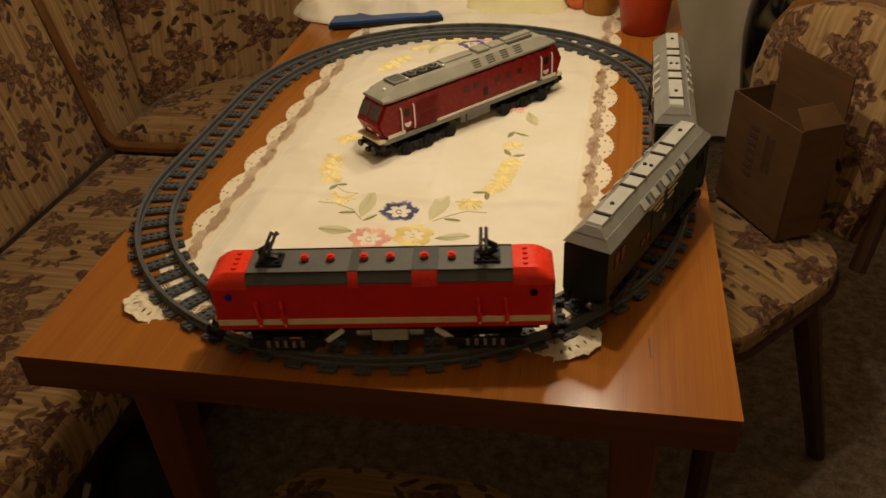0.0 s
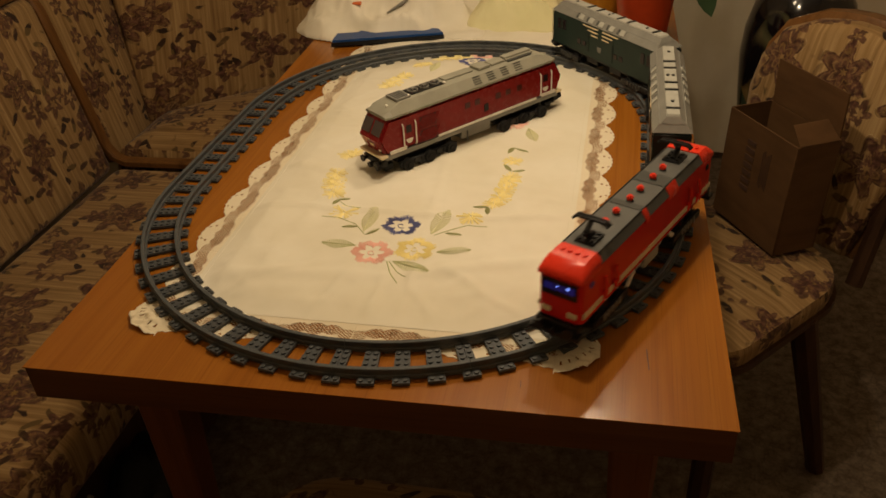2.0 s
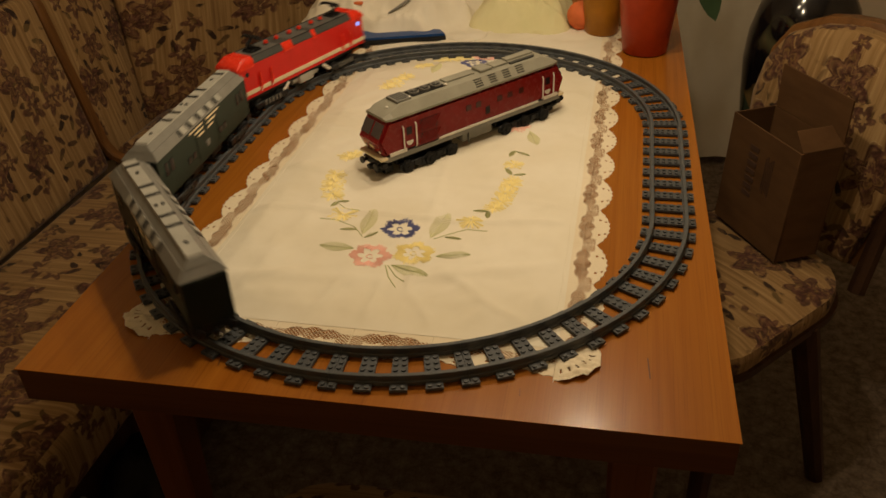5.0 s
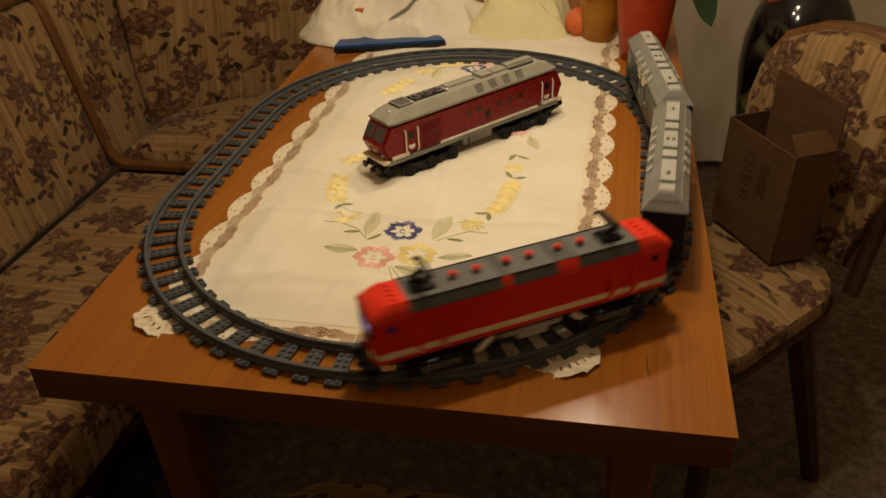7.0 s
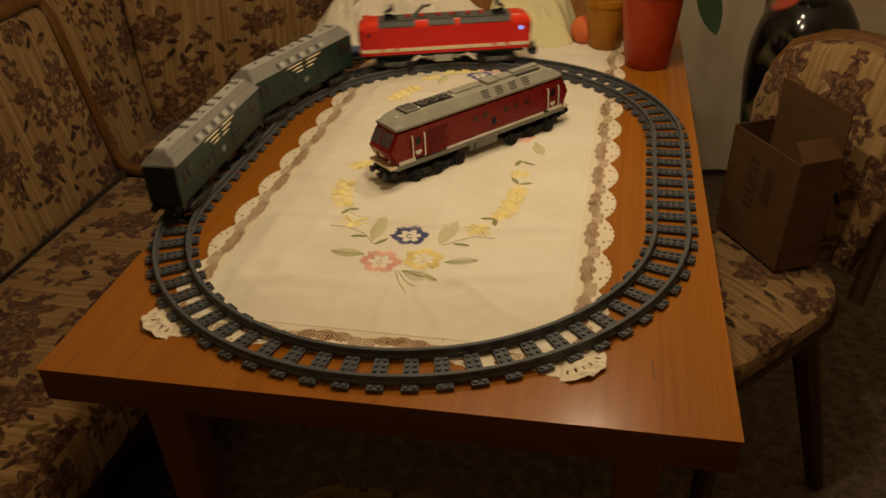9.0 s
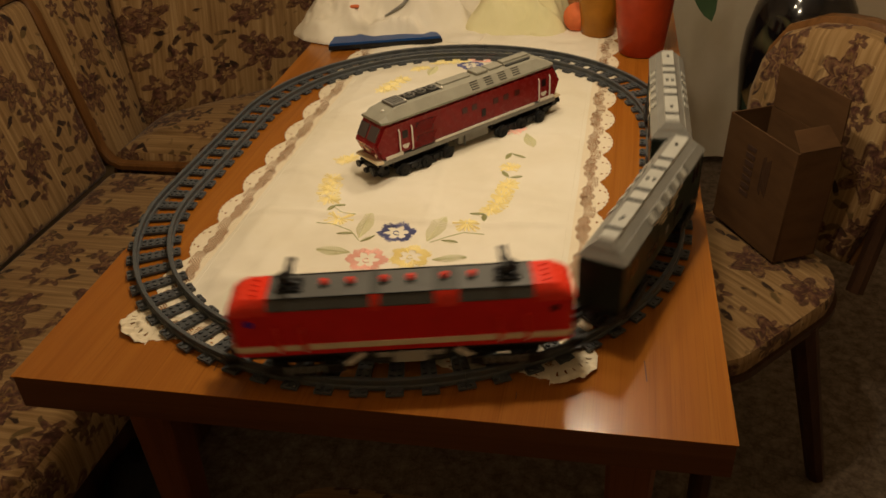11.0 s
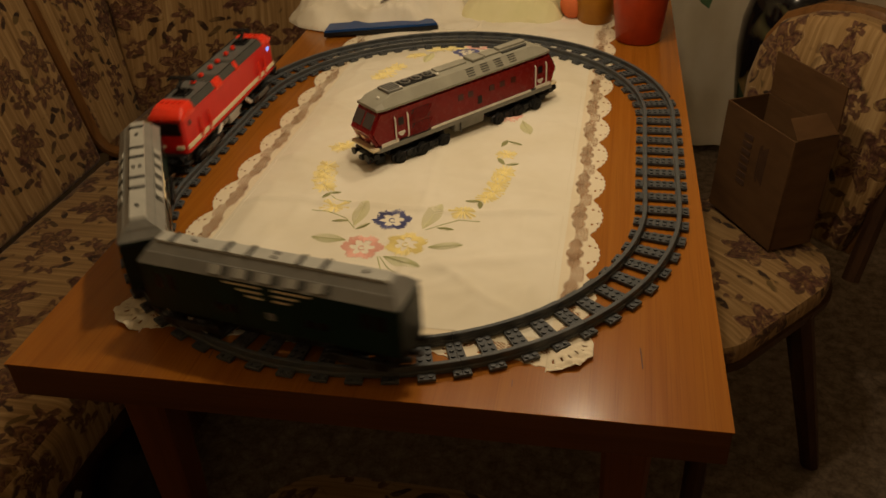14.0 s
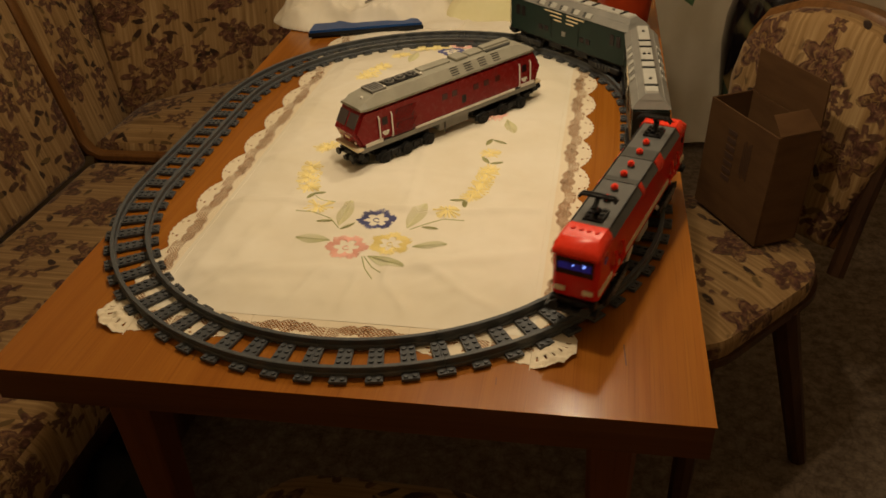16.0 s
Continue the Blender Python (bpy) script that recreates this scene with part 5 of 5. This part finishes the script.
def wagon():
    L, W, z0, ze = 0.276, 0.047, 0.034, 0.0895
    t = thing("passenger_wagon", "dark green toy passenger wagon with grey stepped roof", "toy wagon", group="toy trains")
    bm = fresh()
    box(bm, (0, 0, (z0 + ze) / 2), (L - 0.004, W - 0.002, ze - z0), 0.0008)
    part("body", bm, "green", t, "dark green body")
    for s in (-1, 1):
        bm = fresh()
        box(bm, (s * (L / 2 - 0.0012), 0, (z0 + ze) / 2 - 0.001), (0.0032, W - 0.001, ze - z0 - 0.003), 0.0006)
        part("end_wall", bm, "green_end", t, "black end wall")
        buffers(t, s * (L / 2 - 0.006), 0.0295, s)
    # roof, lower slope, upper slope and ridge strip, hipped at the ends
    def tier(bm, xa, wa, za, xb, wb, zb):
        lo = [(-xa, -wa, za), (xa, -wa, za), (xa, wa, za), (-xa, wa, za)]
        hi = [(-xb, -wb, zb), (xb, -wb, zb), (xb, wb, zb), (-xb, wb, zb)]
        loft(bm, [lo, hi])
    bm = fresh()
    tier(bm, L / 2, 0.0245, ze + 0.0002, L / 2 - 0.007, 0.0165, ze + 0.0095)
    part("roof_lower", bm, "mid_grey", t, "grey lower roof slope")
    bm = fresh()
    tier(bm, L / 2 - 0.0065, 0.0155, ze + 0.0097, L / 2 - 0.012, 0.0080, ze + 0.0165)
    part("roof_upper", bm, "mid_grey", t, "grey upper roof slope")
    bm = fresh()
    tier(bm, L / 2 - 0.014, 0.0085, ze + 0.0167, L / 2 - 0.0155, 0.0078, ze + 0.0188)
    part("ridge", bm, "light_grey", t, "light grey ridge strip")
    for x in (-0.105, -0.045, -0.020, 0.033, 0.058):
        bm = fresh()
        box(bm, (x, 0, ze + 0.0196), (0.0042, 0.0172, 0.0016), 0.0004)
        part("ridge_bar", bm, "black", t)
    for x, y in ((-0.083, 0.0), (0.006, -0.0035), (0.006, 0.0035), (0.098, 0.0)):
        bm = fresh()
        rod(bm, (x, y, ze + 0.0194), 0.0022, 0.0016, "z", 10)
        part("roof_peg", bm, "black", t)
    for s in (-1, 1):
        for k in range(5):
            x = -0.056 + 0.027 * k
            bm = fresh()
            prism(bm, [(s * 0.0230, ze + 0.0026), (s * 0.0172, ze + 0.0092), (s * 0.0182, ze + 0.0100), (s * 0.0240, ze + 0.0034)], x, x + 0.012, lambda u, v, w: (w, u, v))
            part("roof_hatch", bm, "light_grey", t, "light grey roof hatch")
            bm = fresh()
            prism(bm, [(s * 0.0230, ze + 0.0023), (s * 0.0172, ze + 0.0090), (s * 0.0176, ze + 0.0094), (s * 0.0234, ze + 0.0027)], x + 0.0122, x + 0.0185, lambda u, v, w: (w, u, v))
            part("roof_slot", bm, "slope_grey", t)
        # cream winged stripes on the flank
        for q in (-1, 1):
            for k, (ln, off) in enumerate(((0.040, 0.0), (0.026, 0.0), (0.017, 0.0))):
                bm = fresh()
                box(bm, (0.004 + q * (0.006 + ln / 2), s * (W / 2 - 0.0004), ze - 0.0045 - 0.0062 * k), (ln, 0.0016, 0.0020), 0.0003)
                part("flank_stripe", bm, "tan", t, "thin cream stripe")
        for x in (-0.118, -0.104, 0.104, 0.118):
            bm = fresh()
            box(bm, (x, s * (W / 2 - 0.0008), ze - 0.019), (0.0085, 0.0012, 0.017), 0.0003)
            part("side_window", bm, "window", t, "dark narrow window")
        bm = fresh()
        box(bm, (0.004, s * (W / 2 - 0.0004), z0 + 0.0195), (0.0085, 0.0016, 0.0080), 0.0003)
        part("flank_plate", bm, "mid_grey", t, "small pale square plate")
        for x in (-0.052, -0.038, 0.046, 0.060):
            bm = fresh()
            box(bm, (x, s * (W / 2 - 0.0007), z0 + 0.0200), (0.0090, 0.0012, 0.0085), 0.0004)
            part("flank_window", bm, "window", t, "dark square window")
        for x in (-0.030, 0.034):
            bm = fresh()
            box(bm, (x, s * (W / 2 - 0.0008), z0 + 0.024), (0.0012, 0.0012, 0.034), 0.0003)
            part("door_seam", bm, "green_end", t)
    bm = fresh()
    box(bm, (0, 0, z0 - 0.0025), (L - 0.024, 0.036, 0.005), 0.001)
    for x in (-0.03, 0.032):
        box(bm, (x, 0, z0 - 0.009), (0.03, 0.03, 0.010), 0.001)
    part("chassis", bm, "black", t)
    for x in (-0.091, 0.091):
        bogie(t, x, 0.040, detail="slope_grey")
    return t


def diesel():
    """The big diesel standing on the cloth."""
    t = thing("diesel_locomotive", "dark red toy diesel locomotive with grey roof standing on the tablecloth", "toy locomotive", (0.0351, 0.0745, TT + 0.0016), 49.95, "toy trains")
    L, W, z0, ze = 0.333, 0.051, 0.032, 0.0835
    # body with wedge-shaped ends
    outline = [(-L / 2 + 0.004, z0 + 0.0015), (-L / 2 - 0.006, z0 + 0.024), (-L / 2 + 0.011, ze), (L / 2 - 0.011, ze), (L / 2 + 0.006, z0 + 0.024), (L / 2 - 0.004, z0 + 0.0015)]
    bm = fresh()
    prism(bm, outline, -W / 2, W / 2, lambda u, v, w: (u, w, v))
    es = [e for e in bm.edges if abs(abs(e.verts[0].co.x) - L / 2) < 0.012 and abs(abs(e.verts[1].co.x) - L / 2) < 0.012 and abs(e.verts[0].co.y - e.verts[1].co.y) < 1e-4]
    bmesh.ops.bevel(bm, geom=es, offset=0.004, segments=2, affect="EDGES")
    part("body", bm, "dark_red", t, "dark red body")
    bm = fresh()
    hull(bm, L - 0.006, W + 0.001, z0 - 0.0055, z0 + 0.0012, 0.004)
    part("sole_bar", bm, "mid_grey", t, "grey sole bar")
    # roof: broad with chamfered sides and sloping ends
    bm = fresh()
    rings = []
    for x, w0, w1, h in ((-L / 2 + 0.009, 0.0235, 0.017, 0.0040), (-L / 2 + 0.020, 0.0262, 0.020, 0.0100), (-L / 2 + 0.040, 0.0262, 0.0165, 0.0155), (L / 2 - 0.040, 0.0262, 0.0165, 0.0155), (L / 2 - 0.020, 0.0262, 0.020, 0.0100), (L / 2 - 0.009, 0.0235, 0.017, 0.0040)):
        rings.append([(x, -w0, ze), (x, -w0, ze + 0.0030), (x, -w1, ze + h), (x, w1, ze + h), (x, w0, ze + 0.0030), (x, w0, ze)])
    loft(bm, rings)
    part("roof", bm, "stone_grey", t, "light grey roof", 20)
    zt = ze + 0.0155
    for x0, n in ((0.002, 4),):
        for g in range(4):
            for y in (-1, 1):
                for k in range(4):
                    bm = fresh()
                    cx = -0.004 + g * 0.026 + 0.009
                    # slots on the chamfer
                    yy = 0.0175 + 0.0021 * k
                    zz = zt - 0.0014 - 0.00275 * k
                    box(bm, (cx, y * yy, zz), (0.0135, 0.0011, 0.0014), 0.0, Matrix.Rotation(-y * radians(52), 3, "X"))
                    part("roof_slot", bm, "black", t)
    bm = fresh()
    box(bm, (-0.118, 0, zt + 0.0012), (0.024, 0.026, 0.0040), 0.0006)
    part("roof_grille", bm, "mid_grey", t, "raised roof grille")
    for k in range(5):
        bm = fresh()
        box(bm, (-0.126 + 0.004 * k, 0, zt + 0.0034), (0.0016, 0.022, 0.0008))
        part("grille_slat", bm, "slope_grey", t)
    # black plate and discs paint the darkness inside the deep fan openings
    bm = fresh()
    box(bm, (-0.073, 0.002, zt + 0.0006), (0.056, 0.021, 0.0014), 0.0003)
    part("fan_recess_plate", bm, "black", t, "black plate painted as the dark fan recess")
    for x in (-0.092, -0.073, -0.054):
        bm = fresh()
        rod(bm, (x, 0.002, zt + 0.0022), 0.0078, 0.0024, "z", 18)
        f = part("roof_fan", bm, "mid_grey", t)
        bm = fresh()
        rod(bm, (x, 0.002, zt + 0.0037), 0.0062, 0.0008, "z", 18)
        part("fan_opening", bm, "black", f)
        bm = fresh()
        rod(bm, (x, 0.002, zt + 0.0045), 0.0024, 0.0014, "z", 10)
        for q in range(3):
            box(bm, (x, 0.002, zt + 0.0043), (0.0120, 0.0009, 0.0008), 0.0, Matrix.Rotation(q * 1.047, 3, "Z"))
        part("fan_cross", bm, "mid_grey", f)
    # three tiny white balls at the roof's fans and front slope
    for x, y, m in ((-0.1425, -0.006, "white"), (-0.044, -0.008, "white"), (-0.108, -0.010, "white")):
        bm = fresh()
        ball(bm, (x, y, zt + (0.002 if x > -0.13 else -0.004)), (0.0024, 0.0024, 0.0024), 10)
        part("pale_roof_dot", bm, m, t, "tiny pale ball on the roof")
    bm = fresh()
    box(bm, (-0.012, 0.006, zt + 0.0012), (0.052, 0.015, 0.0028), 0.0005)
    part("roof_duct", bm, "stone_grey", t)
    bm = fresh()
    box(bm, (0.032, 0.004, zt + 0.0022), (0.022, 0.022, 0.0048), 0.0010)
    box(bm, (0.060, 0.004, zt + 0.0016), (0.026, 0.018, 0.0036), 0.0008)
    part("exhaust_housing", bm, "stone_grey", t)
    bm = fresh()
    box(bm, (0.100, 0.003, zt + 0.0040), (0.052, 0.012, 0.0040), 0.0008)
    box(bm, (0.100, -0.004, zt + 0.0015), (0.052, 0.004, 0.0030), 0.0)
    part("silencer", bm, "stone_grey", t)
    bm = fresh()
    box(bm, (0.098, -0.0085, zt + 0.0012), (0.046, 0.004, 0.0024))
    part("silencer_gap", bm, "slope_grey", t)
    for s in (-1, 1):
        e = s * L / 2
        # windscreens on the sloping upper face
        tilt = math.atan2(0.017, ze - z0 - 0.024)
        for y in (-0.0115, 0.0115):
            bm = fresh()
            box(bm, (e + s * (0.0063 - 0.017 * 0.0145 / (ze - z0 - 0.024)), y, z0 + 0.0385), (0.0020, 0.0195, 0.0200), 0.0004, Matrix.Rotation(-s * tilt, 3, "Y"))
            part("windscreen", bm, "pane_grey", t, "grey glossy windscreen")
        bm = fresh()
        box(bm, (e + s * 0.0010, 0, z0 + 0.0135), (0.002, 0.010, 0.006), 0.0006, Matrix.Rotation(s * radians(22), 3, "Y"))
        part("nose_plate", bm, "tan", t, "cream nose plate")
        for y in (-0.016, 0.016):
            bm = fresh()
            rod(bm, (e - s * 0.0012, y, z0 + 0.0085), 0.0026, 0.002, "x", 12)
            part("headlamp", bm, "white", t, "small headlamp")
        bm = fresh()
        box(bm, (e - s * 0.001, 0, z0 + 0.0002), (0.012, W + 0.002, 0.0044), 0.0010)
        part("bumper", bm, "tan", t, "cream bumper beam")
        buffers(t, e - s * 0.003, z0 - 0.011, s)
        bm = fresh()
        for k in range(2):
            rod(bm, (e - s * 0.002, -0.008 + 0.016 * k, z0 - 0.021), 0.004, 0.010, "x", 10)
        box(bm, (e - s * 0.014, 0, z0 - 0.022), (0.016, 0.030, 0.012), 0.002)
        part("coupling", bm, "black", t)
    for y in (-1, 1):
        yo = y * (W / 2 + 0.0004)
        for x in (-0.133, -0.112, 0.125, 0.147):
            bm = fresh()
            tube(bm, [(x, yo, z0 + 0.004), (x, yo + y * 0.0020, z0 + 0.007), (x, yo + y * 0.0020, z0 + 0.037), (x, yo, z0 + 0.040)], 0.0012, 6)
            part("door_rail", bm, "white", t, "white vertical grab rail")
        for x in (-0.1225, 0.136):
            bm = fresh()
            n = 10
            pts = [(x + 0.0055 * math.cos(math.pi * k / n), z0 + 0.0155 - 0.0065 * math.sin(math.pi * k / n)) for k in range(n + 1)]
            prism(bm, pts, yo - y * 0.0004, yo + y * 0.0007, lambda u, v, w: (u, w, v))
            part("badge", bm, "white", t, "white half-round step plate")
            bm = fresh()
            box(bm, (x, yo, z0 + 0.030), (0.009, 0.0009, 0.011), 0.0003)
            part("door_window", bm, "window", t)
        for r in range(2):
            bm = fresh()
            box(bm, (-0.089, yo - y * 0.0002, z0 + 0.0115 + 0.020 * r), (0.030, 0.0006, 0.017))
            g = part("vent_panel", bm, "black", t, "dark red slatted vent")
            for k in range(7):
                for q in (-1, 1):
                    bm = fresh()
                    box(bm, (-0.1028 + 0.0046 * k, yo + y * (0.0003 + 0.0003 * q), z0 + 0.0115 + 0.020 * r), (0.0013, 0.0010, 0.0205), 0.0, Matrix.Rotation(q * radians(38), 3, "Y"))
                    part("vent_bar", bm, "dark_red", g)
        for x, h in ((-0.018, 0.032), (0.0, 0.032), (0.040, 0.030), (0.060, 0.030), (0.082, 0.030)):
            bm = fresh()
            box(bm, (x, yo - y * 0.0001, z0 + h), (0.0095, 0.0009, 0.0085), 0.0003)
            part("side_window", bm, "pane_red", t)
        bm = fresh()
        box(bm, (0.017, yo, z0 + 0.0185), (0.0078, 0.0010, 0.0115), 0.0003)
        part("fuel_hatch", bm, "black", t, "black square hatch")
        bm = fresh()
        box(bm, (0.022, yo + y * 0.0002, z0 + 0.0028), (0.190, 0.0014, 0.0036), 0.0003)
        part("stripe", bm, "white", t, "cream stripe")
        for a, b in ((-0.1565, -0.128), (0.128, 0.1565)):
            bm = fresh()
            box(bm, ((a + b) / 2, yo + y * 0.0002, z0 + 0.0040), (b - a, 0.0014, 0.0052), 0.0003)
            part("stripe", bm, "white", t, "cream stripe")
    bm = fresh()
    box(bm, (0.0, 0, z0 - 0.0125), (0.056, 0.044, 0.014), 0.0015)
    part("fuel_tank", bm, "mid_grey", t, "grey fuel tank")
    bm = fresh()
    tube(bm, [(-0.018, -0.0235, z0 - 0.006), (-0.018, -0.0235, z0 - 0.022)], 0.0012, 6)
    part("pipe", bm, "slope_grey", t)
    for x in (-0.090, 0.090):
        bogie(t, x, 0.076, three=True, wz=0.0013, detail="black", gauge=0.0268)
    return t


diesel()
LOCO = red_locomotive()
WAGON_A = wagon()
WAGON_B = copy_thing(WAGON_A, pose(0, 0, 0))

# seconds, metres run by the locomotive's middle from the near end of the oval
RUN = [(0, 0.0510), (0.5, 0.1000), (1, 0.1760), (1.5, 0.2570), (2, 0.3620), (2.5, 0.5190), (3, 0.6920), (3.5, 0.8970), (4, 1.1330), (6.3, 2.3258), (6.5, 2.4450), (7, 2.7090), (7.5, 2.9880), (8, 3.2680), (8.5, 3.5620), (11, 5.1190), (11.5, 5.4400), (12, 5.7510), (12.5, 6.0500), (13, 6.3350), (13.5, 6.6120), (14, 6.9000), (14.5, 7.1900), (15, 7.4840), (15.5, 7.7580), (15.6, 7.8170), (15.7, 7.8690), (15.8, 7.9140), (15.9, 7.9480), (16, 7.9730)]


def run_at(t):
    """Smooth distance between the knots."""
    n = len(RUN)

    def slope(i):
        a, b = RUN[max(0, i - 1)], RUN[min(n - 1, i + 1)]
        return (b[1] - a[1]) / (b[0] - a[0])
    for i in range(n - 1):
        (t0, s0), (t1, s1) = RUN[i], RUN[i + 1]
        if t <= t1 + 1e-9:
            h = t1 - t0
            u = (t - t0) / h
            return ((2 * u ** 3 - 3 * u * u + 1) * s0 + (u ** 3 - 2 * u * u + u) * h * slope(i)
                    + (-2 * u ** 3 + 3 * u * u) * s1 + (u ** 3 - u * u) * h * slope(i + 1))
    return RUN[-1][1]


def on_track(s, half):
    """Pose of a vehicle whose two bogies ride on the oval, half a wheelbase each way."""
    ax, ay = oval(s - half)
    bx2, by2 = oval(s + half)
    return pose((ax + bx2) / 2, (ay + by2) / 2, TR, 0, 0, math.degrees(math.atan2(by2 - ay, bx2 - ax)))


def motions():
    times = [k / 10 for k in range(161)]
    walk(LOCO, [(t, on_track(run_at(t), 0.0942)) for t in times])
    walk(WAGON_A, [(t, on_track(run_at(t) + 0.327, 0.091)) for t in times])
    walk(WAGON_B, [(t, on_track(run_at(t) + 0.618, 0.091)) for t in times])


motions()
